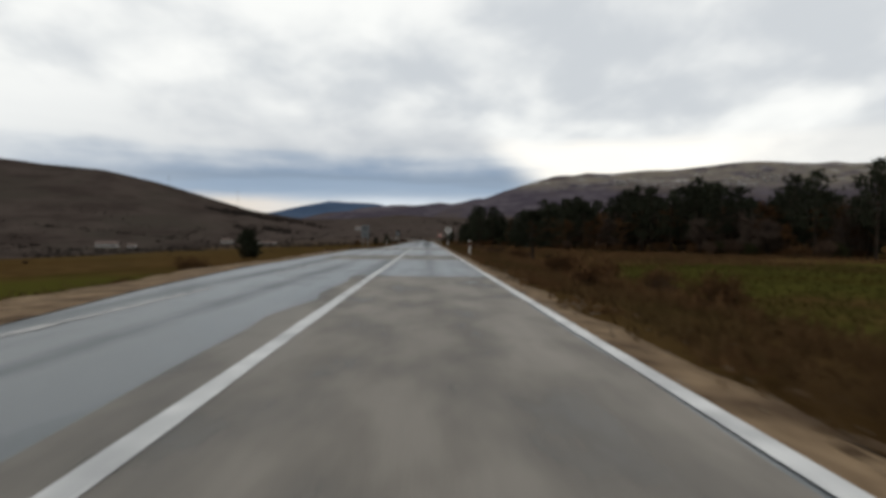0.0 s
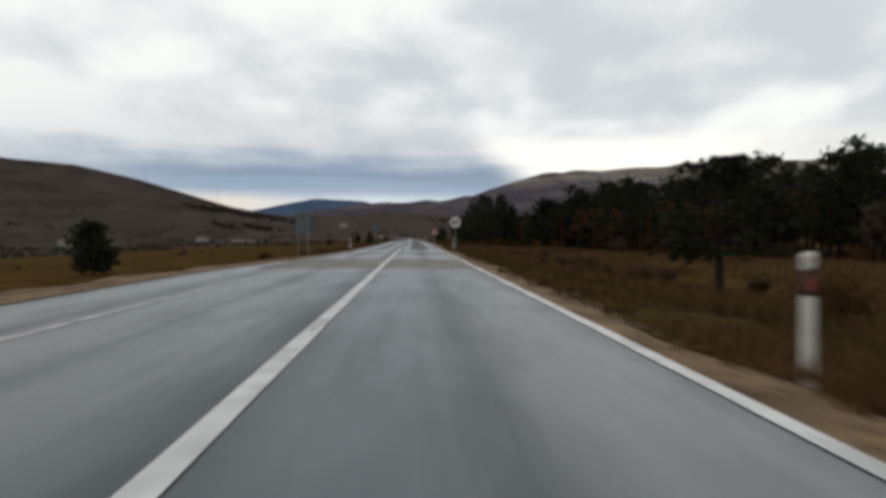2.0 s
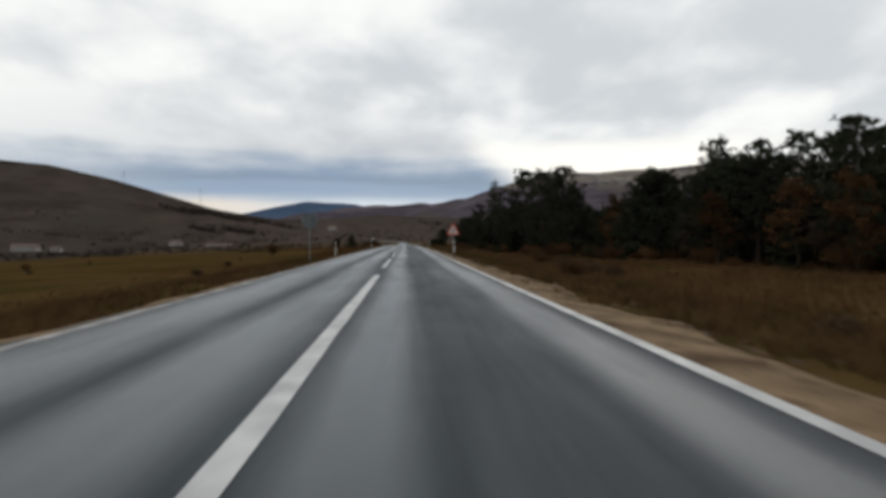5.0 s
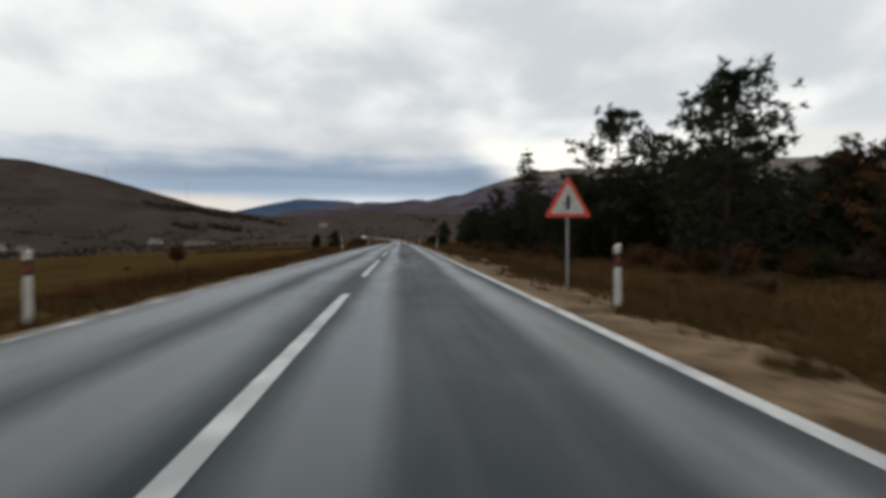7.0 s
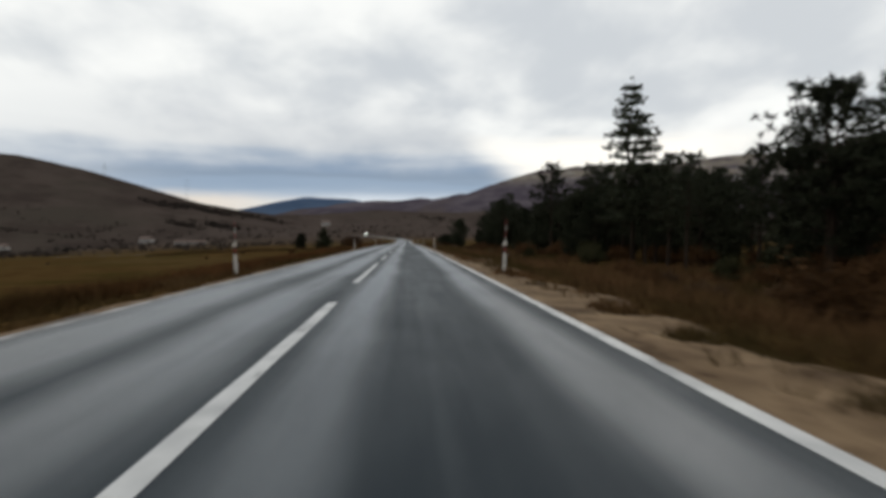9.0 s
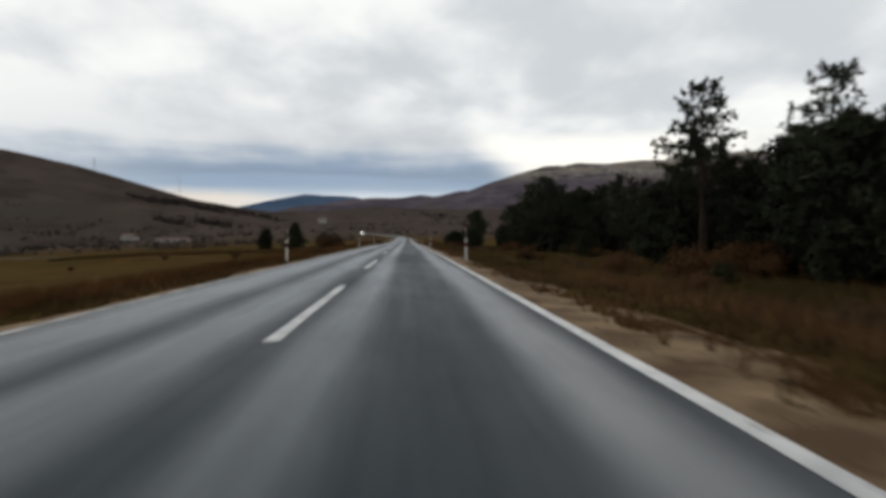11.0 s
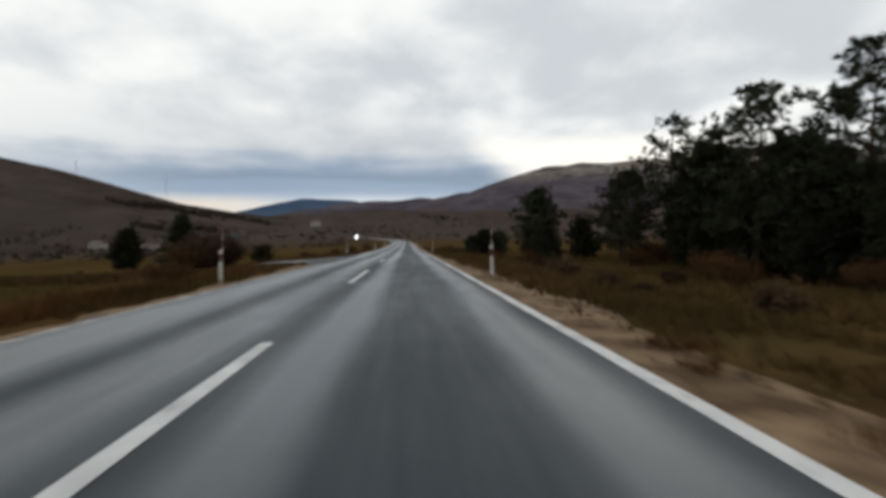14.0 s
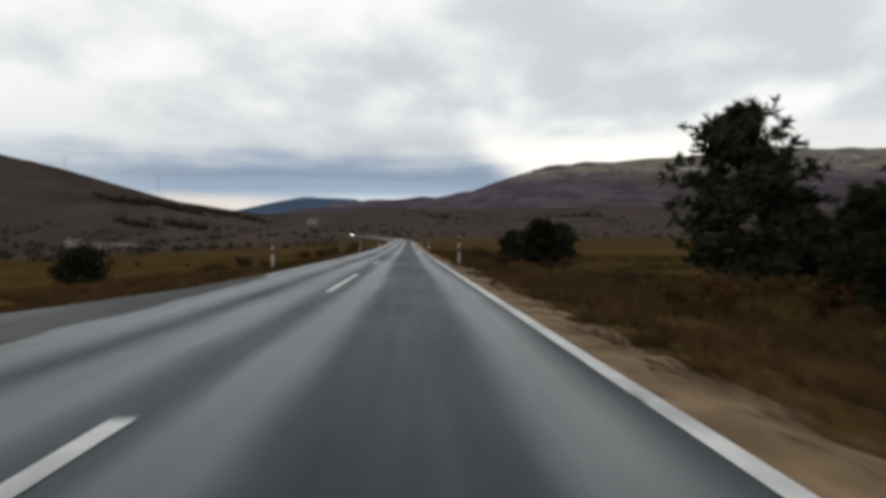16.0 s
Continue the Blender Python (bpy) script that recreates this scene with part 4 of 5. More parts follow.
# trees that stand out one by one
plant(FIR, 18.1, 223.3)
for k, x, y, top in ((0, 16.4, 182.0, 11.8), (2, 14.6, 163.0, 9.2), (1, 19.3, 171.4, 11.1), (3, 18.0, 250.0, 11.4), (0, 18.9, 304.0, 10.2),
                     (1, 19.4, 297.0, 10.2), (3, 25.9, 330.6, 14.0), (1, 30.0, 275.0, 12.0),
                     (0, 22.0, 187.0, 10.8), (2, 18.6, 201.0, 8.6), (2, 23.5, 318.0, 10.0), (2, 18.8, 322.0, 7.6), (0, 20.4, 327.5, 8.2), (2, 22.0, 333.0, 8.6)):
    plant(PINES[k], x, y, top / (10.5, 11.5, 9.5, 12.5)[k], group="pines by the road")
plant(PINES[0], 11.0, 60.4, 0.47, "small dark pine alone in the brown verge", wide=1.95)
for k, x, y, size in ((0, 26.6, 148.5, 1.05), (1, 28.4, 140.5, 1.0), (0, 29.6, 136.0, 1.15), (1, 31.2, 130.0, 0.95), (0, 33.6, 122.0, 1.0), (1, 36.5, 111.0, 0.9)):
    plant(OAKS[k], x, y, size, group="rust-brown oaks at the wood's edge", wide=1.2)
plant(OAKS[1], 24.6, 167.5, 1.1, wide=1.15)
plant(OAKS[0], 23.2, 164.6, 0.9, wide=1.2)
plant(OAKS[1], 31.6, 287.0, 1.25, wide=1.3)
plant(YOUNG[1], -25.3, 87.5, 0.66, "bushy young conifer alone in the brown field")
plant(YOUNG[1], -27.7, 334.5, 0.68, "bushy young conifer alone in the brown field", wide=0.85)
plant(YOUNG[0], -21.5, 332.6, 1.08, wide=1.25, label="dark conical conifer alone in the brown field")
plant(LONE, 13.9, 335.8)
plant(YOUNG[1], 20.8, 342.3, 0.75, group="young conifers")
plant(YOUNG[2], 12.2, 365.0, 0.85, group="young conifers")
plant(YOUNG[2], 14.6, 368.0, 0.80, group="young conifers")
plant(YOUNG[1], 10.8, 372.0, 0.50, group="young conifers")
plant(YOUNG[1], 12.9, 327.0, 0.55, group="young conifers")
plant(BUSHES[4], -16.8, 344.6, 1.15, "round dark shrub with a short stem in the field")
plant(BUSHES[1], -15.1, 39.9, 0.65, "leafless russet bush in the green verge")
plant(BUSHES[0], -10.8, 22.0, 0.35, "low brown shrub in the green verge")
plant(SAPLING, -22.2, 197.2)
plant(BUSHES[0], -17.0, 108.0, 0.6, wide=1.2)
plant(BUSHES[2], -13.2, 110.5, 0.8)
for x, y, s in ((-11.3, 312.0, 0.85), (-12.3, 312.6, 0.95), (-12.0, 310.6, 0.85), (-13.2, 311.6, 0.95), (-12.8, 309.4, 0.8), (-11.5, 313.0, 0.7), (-13.4, 313.0, 0.9)):
    plant(BUSHES[random.choice((3, 3, 1))], x, y, s * 0.95, group="thicket before the side road")
plant(BUSHES[1], -8.9, 296.4, 0.45, "low dark brown bush on the grass verge", wide=1.3)
for x, y, s in ((-12.0, 352, 0.9), (-14, 356, 0.8), (-11, 361, 0.7), (-13, 372, 1.0), (-17, 377, 1.1), (-10, 385, 0.9), (-12, 398, 1.0), (-15, 402, 1.2),
                (-9, 410, 0.8), (-13, 420, 1.2), (-10, 432, 1.1), (-11, 441, 1.3), (-16, 450, 1.4)):
    plant(BUSHES[random.choice((0, 1, 1))], x, y, s * 0.6, group="bushes past the side road")

# the pine wood
EDGE = [(40, 58), (70, 50), (95, 41), (130, 33), (160, 25), (172, 18.5), (185, 16.5), (240, 17.0), (300, 17.5), (325, 24), (345, 34), (365, 60)]


GLADE = ((16.0, 262.5), (31.0, 286.0))


def in_glade(x, y):
    """True in the narrow gap through the wood that leads to a brown oak."""
    (ax, ay), (bx, by) = GLADE
    f = min(max(((x - ax) * (bx - ax) + (y - ay) * (by - ay)) / ((bx - ax) ** 2 + (by - ay) ** 2), 0), 1)
    return math.hypot(x - ax - f * (bx - ax), y - ay - f * (by - ay)) < 2.7


def pine_wood():
    rng = random.Random(21)
    placed = []

    def grow(proto, x, y, scale, group):
        if in_glade(x, y):
            random.random()
        else:
            plant(proto, x, y, scale, group=group)

    tries = 0
    while len(placed) < 455 and tries < 40000:
        tries += 1
        y = rng.uniform(66, 352) if rng.random() < 0.6 else rng.uniform(66, 165)
        depth = abs(rng.gauss(0, 11.5))
        if depth > 42:
            continue
        x = ramp_lin(y, EDGE) + depth + rng.uniform(0, 1.5)
        if any((x - a) ** 2 + (y - b) ** 2 < 4.2 for a, b in placed):
            continue
        placed.append((x, y))
        edge = depth < 5
        grown = 1.38 if y < 165 else 1.10 if 225 < y < 300 else 1.0
        pick = rng.random()
        if y < 160 and depth < 16 and pick < (0.66 if 78 < y < 135 else 0.40):
            if rng.random() < 0.5:
                grow(BARE[rng.randrange(2)], x, y, rng.uniform(0.8, 1.25), "bare trees of the wood")
            else:
                grow(OAKS[rng.randrange(2)], x, y, rng.uniform(0.7, 1.2), "brown young oaks of the wood")
        elif pick < ((0.30 if 165 < y < 245 else 0.60) if edge else 0.22):
            grow(YOUNG[rng.choice((0, 1, 1))], x, y, rng.uniform(0.7, 1.35) * min(grown, 1.25), "young conifers of the wood")
        else:
            proto = PINES[rng.randrange(4)] if depth < 6 and y > 120 else DEEP[rng.randrange(2)]
            grow(proto, x, y, rng.uniform(0.55, 0.80) * grown, "pines of the wood")
    for _ in range(190):
        y = rng.uniform(66, 350)
        x = ramp_lin(y, EDGE) + rng.uniform(-4.5, 6)
        grow(BUSHES[rng.choice((0, 0, 1, 1, 3 if y < 165 else 0, 4))], x, y, rng.uniform(0.4, 0.95), "undergrowth of the wood")


pine_wood()


def verge_bushes():
    rng = random.Random(33)
    for _ in range(95):
        y = rng.uniform(12, 430)
        x = rng.uniform(6.2, 13.0)
        if y < 45 and x > 8.5:
            continue
        plant(BUSHES[rng.choice((0, 2, 2, 2))], x, y, rng.uniform(0.35, 0.8), group="low shrubs of the brown verge")
    for x, y in ((4.9, 17.0), (6.4, 12.5), (7.8, 19.5), (5.6, 24.0), (9.5, 30.0)):
        plant(BUSHES[0], x, y, 0.5, group="low shrubs of the brown verge")
    for _ in range(26):
        y = rng.uniform(95, 440)
        x = -rng.uniform(9, 70)
        plant(BUSHES[rng.choice((0, 2, 2))], x, y, rng.uniform(0.25, 0.55), group="shrubs in the brown field")


verge_bushes()

# ---- grass and weeds ----


def blades(name, count, place, tall, mat, label, seed, width=0.02, per=4, banked=False):
    """Tufts of bent blades; place(rng, n) gives x, y."""
    rng = np.random.RandomState(seed)
    x, y = place(rng, count)
    z = height(x, y) - 0.02
    if banked:
        z = np.maximum(z, np.where(x < 4.1, -0.02 - 0.07 * (x - ROAD_R) + grade(y), z))
    n = len(x)
    hgt = np.repeat(tall(rng, x, y), per)
    bx = np.repeat(x, per) + rng.normal(0, 0.07, n * per)
    by = np.repeat(y, per) + rng.normal(0, 0.07, n * per)
    bz = np.repeat(z, per)
    a = rng.uniform(0, 2 * np.pi, n * per)
    lx, ly = rng.normal(0, 0.30, n * per) * hgt, rng.normal(0, 0.30, n * per) * hgt
    w = width * rng.uniform(0.6, 1.5, n * per)
    v = np.empty((n * per, 3, 3), np.float32)
    v[:, 0] = np.stack([bx - np.cos(a) * w, by - np.sin(a) * w, bz], -1)
    v[:, 1] = np.stack([bx + np.cos(a) * w, by + np.sin(a) * w, bz], -1)
    v[:, 2] = np.stack([bx + lx, by + ly, bz + hgt * rng.uniform(0.6, 1.1, n * per)], -1)
    me = mesh_arrays(name, v.reshape(-1, 3), np.arange(n * per * 3).reshape(-1, 3), mat)
    tagged(new(name, me), label, "grass", kind="stuff")


def right_verge(rng, n):
    y = rng.uniform(3, 400, n)
    x = np.where(rng.rand(n) < 0.012, rng.uniform(3.0, 3.8, n), np.interp(y, [60, 90, 150, 170, 215, 245, 290, 330], [3.5, 3.75, 3.95, 4.3, 4.25, 3.6, 3.95, 3.6]) + np.abs(rng.normal(0, 4.2, n))) + 0.4 * value_noise(y, y * 0, 4, 71)
    keep = (x < 20) & ~((y < 42) & (x > 8.5)) & (value_noise(x, y, 3.0, 72) > -0.55)
    return x[keep], y[keep]


def right_weeds(rng, n):
    return weeds_between(rng, n, 8, 242)


def later_weeds(rng, n):
    return weeds_between(rng, n, 232, 390)


def weeds_between(rng, n, y0, y1):
    y = rng.uniform(y0, y1, n)
    far = np.interp(y, [a for a, _ in EDGE], [b for _, b in EDGE])
    x = 5.5 + (np.clip(far, 15.5, 45) - 3.0) * rng.uniform(0, 1, n) ** 1.3
    keep = (value_noise(x, y, 5.0, 73) > -0.35) & ~((y < 46) & (x > 8.0))
    return x[keep], y[keep]


def left_verge(rng, n):
    y = rng.uniform(3, 420, n)
    edge = np.interp(y, [a for a, _ in BAY], [b for _, b in BAY])
    x = edge - 0.75 - np.abs(rng.normal(0, 5.5, n))
    lo = np.interp(-x, [-q[0] for q in SOUTH], [q[1] for q in SOUTH]) - 0.4
    hi = np.interp(-x, [-q[0] for q in NORTH], [q[1] for q in NORTH]) + 0.4
    keep = (x > -32) & ~((y > lo) & (y < hi)) & (value_noise(x, y, 3.0, 74) > -0.5)
    return x[keep], y[keep]


def meadow(rng, n):
    return rng.uniform(8, 34, n), rng.uniform(2, 48, n)


def green_strip(rng, n):
    y = rng.uniform(2, 58, n)
    edge = np.interp(y, [a for a, _ in BAY], [b for _, b in BAY])
    return edge - 1.2 - 9.0 * rng.uniform(0, 1, n) ** 1.4, y


def left_rust(rng, n):
    y = rng.uniform(150, 300, n)
    x = -6.6 - np.abs(rng.normal(0, 1.7, n)) * np.interp(y, [150, 230, 300], [0.7, 1.0, 1.5])
    keep = value_noise(x, y, 6.0, 76) > -0.35
    return x[keep], y[keep]


def shoulder_tufts(rng, n):
    y = rng.uniform(2, 400, n)
    x = 2.75 + np.abs(rng.normal(0, 0.75, n))
    keep = value_noise(x, y, 0.7, 75) + 0.25 * (x - 3.2) > 0.52
    return x[keep], y[keep]


def rut_tufts(rng, n):
    """Grass left standing between the wheel rut and the outer gravel."""
    y = rng.uniform(150, 236, n)
    x = 3.74 + 0.10 * value_noise(y, y * 0, 6, 91) + rng.normal(0, 0.07, n)
    keep = value_noise(x, y, 2.2, 92) > 0.05
    return x[keep], y[keep]


blades("dry_grass", 60000, right_verge, lambda r, x, y: r.uniform(0.10, 0.34, len(x)), M["grass_dry"], "dry tan grass on the verge", 1, banked=True)
blades("weeds", 30000, later_weeds, lambda r, x, y: r.uniform(0.25, 0.70, len(x)) * (0.55 + 0.45 * r.rand(len(x))), M["weeds_olive"],
       "olive-brown weeds below the wood", 17, 0.022)
blades("weeds", 46000, right_weeds, lambda r, x, y: r.uniform(0.25, 0.75, len(x)) * (0.55 + 0.45 * r.rand(len(x))), M["weeds"],
       "withered brown weeds below the wood", 2, 0.022)
blades("dry_grass", 60000, left_verge, lambda r, x, y: r.uniform(0.10, 0.32, len(x)), M["grass_dry"], "dry brown grass in the field", 3)
blades("green_grass", 15000, meadow, lambda r, x, y: r.uniform(0.06, 0.20, len(x)), M["grass_olive"], "short olive green grass of the meadow", 4)
blades("green_grass", 16000, green_strip, lambda r, x, y: r.uniform(0.06, 0.18, len(x)), M["grass_green"], "short green grass beside the lay-by", 12)
blades("withered_weeds", 22000, left_rust, lambda r, x, y: r.uniform(0.15, 0.55, len(x)), M["rust_grass"], "rust-brown withered weeds along the verge", 15)


def side_road_edge(rng, n):
    x = -rng.uniform(13.5, 62, n)
    y = np.interp(-x, [-q[0] for q in SOUTH], [q[1] for q in SOUTH]) - 0.5 - np.abs(rng.normal(0, 1.1, n))
    return x, y


blades("dry_grass", 15000, side_road_edge, lambda r, x, y: r.uniform(0.40, 0.75, len(x)), M["grass_dry"], "tall dry grass along the side road", 14, 0.03)
blades("dry_grass", 40000, shoulder_tufts, lambda r, x, y: r.uniform(0.06, 0.26, len(x)), M["weeds"], "brown tufts growing in the gravel shoulder", 13, banked=True)

blades("dry_grass", 6000, rut_tufts, lambda r, x, y: r.uniform(0.03, 0.09, len(x)), M["weeds"], "low brown grass along a rut in the gravel", 16, banked=True)

# ---- scrub and stone on the hills ----


def fuzzy(name, n, place, size, mat, label, category, seed, per=34, tall=0.9):
    """Clumps of ragged leaf triangles, many in one mesh."""
    rng = np.random.RandomState(seed)
    x, y = place(rng, n)
    z = height(x, y)
    r = np.repeat(size(rng, x, y), per)
    m = len(x) * per
    d = rng.normal(0, 1, (m, 3))
    d /= np.linalg.norm(d, axis=1)[:, None]
    c = d * (rng.uniform(0.25, 1.0, m) ** 0.5 * r)[:, None] * np.array([1, 1, tall])
    c += np.stack([np.repeat(x, per), np.repeat(y, per), np.repeat(z, per) + 0.65 * r * tall], -1)
    v = c[:, None] + rng.normal(0, 0.26, (m, 3, 3)) * r[:, None, None]
    tagged(new(name, mesh_arrays(name, v.reshape(-1, 3), np.arange(m * 3).reshape(-1, 3), mat)), label, category, kind="stuff")


def scatter(name, n, place, size, mat, label, category, seed, squash):
    """Small uneven lumps, many in one mesh."""
    rng = np.random.RandomState(seed)
    x, y = place(rng, n)
    z = height(x, y)
    r = size(rng, x, y)
    g = (1 + 5 ** 0.5) / 2
    ico = np.array([(-1, g, 0), (1, g, 0), (-1, -g, 0), (1, -g, 0), (0, -1, g), (0, 1, g), (0, -1, -g), (0, 1, -g), (g, 0, -1), (g, 0, 1), (-g, 0, -1), (-g, 0, 1)]) / 1.9
    tri = np.array([(0, 11, 5), (0, 5, 1), (0, 1, 7), (0, 7, 10), (0, 10, 11), (1, 5, 9), (5, 11, 4), (11, 10, 2), (10, 7, 6), (7, 1, 8),
                    (3, 9, 4), (3, 4, 2), (3, 2, 6), (3, 6, 8), (3, 8, 9), (4, 9, 5), (2, 4, 11), (6, 2, 10), (8, 6, 7), (9, 8, 1)])
    m = len(x)
    jit = rng.uniform(0.55, 1.35, (m, 12, 1))
    v = ico[None] * jit * r[:, None, None] * np.array([1, 1, squash])
    v = v + np.stack([x, y, z + r * squash * 0.45], -1)[:, None]
    f = tri[None] + (np.arange(m) * 12)[:, None, None]
    tagged(new(name, mesh_arrays(name, v.reshape(-1, 3), f.reshape(-1, 3), mat)), label, category, kind="stuff")


def foothills(rng, n):
    y = rng.uniform(480, 1900, n)
    x = rng.uniform(-0.85, 0.65, n) * y
    keep = (value_noise(x, y, 90, 81) + 0.5 * value_noise(x, y, 30, 82) > 0.15) & (np.abs(x - bend(y)) > 22) & (height(x, y) < 44)
    return x[keep], y[keep]


def copses(rng, n):
    """Dark groves on the far slopes."""
    spots = np.array([(-359, 1100, 30, 9), (-335, 1140, 27, 9), (-297, 1127, 24, 8), (-268, 1185, 36, 8), (-236, 1208, 40, 8), (-276, 950, 22, 5), (-240, 985, 22, 5), (60, 1500, 50, 30), (260, 1300, 90, 30)])
    k = rng.randint(0, len(spots), n)
    return spots[k, 0] + rng.normal(0, 1, n) * spots[k, 2] * 0.6, spots[k, 1] + rng.normal(0, 1, n) * spots[k, 3]


def hedges(rng, n):
    k = rng.randint(0, 8, n)
    y = np.array([520, 580, 640, 720, 800, 0, 0, 0])[k] + rng.normal(0, 5, n)
    x = -rng.uniform(60, 620, n)
    # rows along the hollow
    y = np.where(k > 4, rng.uniform(150, 900, n), y)
    x = np.where(k > 4, -np.array([0, 0, 0, 0, 0, 258, 285, 330])[k] + rng.normal(0, 5, n), x)
    keep = value_noise(x, y, 45, 83) > -0.1
    return x[keep], y[keep]


def crest(rng, n):
    x = rng.uniform(480, 2400, n)
    y = 3120 + rng.uniform(-416, -96, n)
    keep = (value_noise(x, y, 130, 84) > 0.1) & (height(x, y) > 240)
    return x[keep], y[keep]


fuzzy("hillside_scrub", 5500, foothills, lambda r, x, y: r.uniform(0.7, 2.2, len(x)), M["hedge"], "brown scrub and small trees on the far slopes", "scrub", 6, 26)
fuzzy("hillside_grove", 260, copses, lambda r, x, y: r.uniform(1.5, 4.6, len(x)), M["hedge"], "dark evergreen groves on the far slopes", "trees", 9, 60)
fuzzy("field_hedge", 1500, hedges, lambda r, x, y: r.uniform(0.8, 2.1, len(x)), M["hedge"], "dark hedges along the far edge of the field", "hedge", 7, 40)
scatter("limestone_outcrop", 1300, crest, lambda r, x, y: r.uniform(2.4, 8.0, len(x)), M["limestone"], "pale limestone outcrops on the hill crest", "rocks", 8, 0.45)

# ---- roadside posts and signs ----


def delineator(pole):
    label = "white plastic delineator post with a dark band" + (" and snow pole" if pole else " on the shoulder")
    ob = thing("delineator_post", (0, 0, 0), label, "roadside post", "delineator posts")
    bm = box(0.112, 0.085, 1.03, (0, 0, 0.155), 0.02)
    for v in bm.verts:
        v.co.x *= 1.12 - 0.18 * (v.co.z + 0.2)
        if v.co.z > 0.6:
            v.co.z += 0.12 * v.co.x
    part("shaft", bm, M["post_white"], ob)
    bm = box(0.102, 0.079, 0.27, (0, 0, 0.80), 0.018)
    for v in bm.verts:
        v.co.z += (0.35 if v.co.z > 0.8 else 0.12) * v.co.x
    band = part("band", bm, M["post_band"], ob, "dark red band")
    part("reflector", box(0.050, 0.008, 0.15, (0, -0.0415, 0.79), 0.003), M["reflector"], band, "red reflector")
    bm = box(0.114, 0.087, 0.15, (0, 0, 0.985), 0.022)
    for v in bm.verts:
        v.co.z += 0.35 * v.co.x + (0.30 * v.co.y if v.co.z > 1.0 else 0)
    part("cap", bm, M["post_white"], ob, "white slanted cap")
    if pole:
        for k in range(6):
            part("pole_section", tube(0.020, 0.020, 0.62 + 0.20 * k, 0.82 + 0.20 * k, (0.02, 0.075), 10),
                 M["pole_red" if k % 2 else "pole_white"], ob)
    return ob


PLAIN, POLED = delineator(False), delineator(True)
for proto, spots in ((PLAIN, ((3.46, 44.3), (3.66, 96.1), (-6.12, 96.3), (3.51, 146.7), (-6.10, 146.3))),
                     (POLED, ((3.28, 196.0), (-6.07, 197.0), (3.17, 245.4), (-6.10, 246.0), (3.21, 294.2), (-6.19, 293.9), (3.25, 345.2), (-6.9, 345.0),
                              (3.3, 395.0), (-6.2, 395.0), (3.3, 445.0), (-6.2, 445.0)))):
    for k, (x, y) in enumerate(spots):
        tilt = random.uniform(-2.5, 2.5)
        m = pose(x, y, float(grade(y)) - (0.05 if x > 0 else 0.12), random.uniform(-1.5, 1.5), tilt, random.uniform(-8, 8))
        if k:
            copy_thing(proto, m)
        else:
            proto.matrix_world = m


def ring(radius, n=40):
    return [(radius * math.cos(2 * math.pi * k / n), radius * math.sin(2 * math.pi * k / n)) for k in range(n)]


def shifted(pts, z):
    return [(x, y + z) for x, y in pts]


def sign_post(parent, height_m, x=0.0, y=0.045, r=0.03):
    return part("post", tube(r, r, -0.5, height_m, (x, y), 12), M["steel"], parent, "grey steel post")


def end_of_overtaking_sign():
    ob = thing("round_road_sign", (3.72, 94.9, -0.15), "round white road sign with dark marks on a steel post", "road sign", turn=3)
    c = 2.60
    sign_post(ob, 3.0)
    face = part("face", plate(shifted(ring(0.50), c), 0.0, 0.012), M["sign_white"], ob, "white round face")
    part("rim", plate(shifted(ring(0.515), c), 0.004, 0.018), M["sign_back"], ob)
    # two dark pictogram shapes and the grey slash over them
    car = [(0.03, -0.08), (0.33, -0.08), (0.33, 0.03), (0.28, 0.03), (0.24, 0.12), (0.12, 0.12), (0.08, 0.03), (0.03, 0.03)]
    for side in (1, -1):
        part("pictogram", plate([(side * x, c + z) for x, z in car][::side], -0.004, 0.004), M["sign_black"], face)
    a = 0.305
    part("slash", plate([(-a, c - a), (-a + 0.06, c - a - 0.03), (a, c + a), (a - 0.06, c + a + 0.03)], -0.009, 0.004), M["sign_grey"], face)
    for z in (c - 0.2, c + 0.2):
        part("clamp", box(0.12, 0.03, 0.05, (0, 0.03, z), 0.005), M["steel"], ob)


end_of_overtaking_sign()


def junction_sign():
    ob = thing("triangular_road_sign", (3.72, 150.6, -0.15), "red and white triangular warning sign with a black arrow", "road sign", turn=2)
    z0, s = 1.76, 1.16
    hgt = s * 0.866

    def tri(k, y, thick):
        """Rounded triangle, shrunk by k metres at each side."""
        pts = []
        cx, cz = 0.0, z0 + hgt / 3
        big = (s / math.sqrt(3)) - 2 * k
        for a0 in (90, 210, 330):
            px, pz = cx + (big - 0.09) * math.cos(radians(a0)), cz + (big - 0.09) * math.sin(radians(a0))
            for d in (-50, -25, 0, 25, 50):
                pts.append((px + 0.045 * math.cos(radians(a0 + d)), pz + 0.045 * math.sin(radians(a0 + d))))
        return plate(pts, y, thick)

    sign_post(ob, z0 + hgt - 0.1)
    border = part("border", tri(0.0, 0.0, 0.014), M["sign_red"], ob, "red border")
    face = part("face", tri(0.085, -0.004, 0.006), M["sign_white"], border, "white face")
    c = z0 + hgt / 3
    part("arrow", plate([(-0.045, c - 0.16), (0.045, c - 0.16), (0.05, c + 0.12), (0.0, c + 0.24), (-0.05, c + 0.12)], -0.009, 0.005), M["sign_black"], border)
    part("side_bar", plate([(-0.15, c - 0.02), (-0.045, c - 0.02), (-0.045, c + 0.015), (-0.15, c + 0.015)], -0.009, 0.005), M["sign_black"], border)
    for z in (z0 + 0.12, z0 + 0.5):
        part("clamp", box(0.12, 0.03, 0.05, (0, 0.03, z), 0.005), M["steel"], ob)


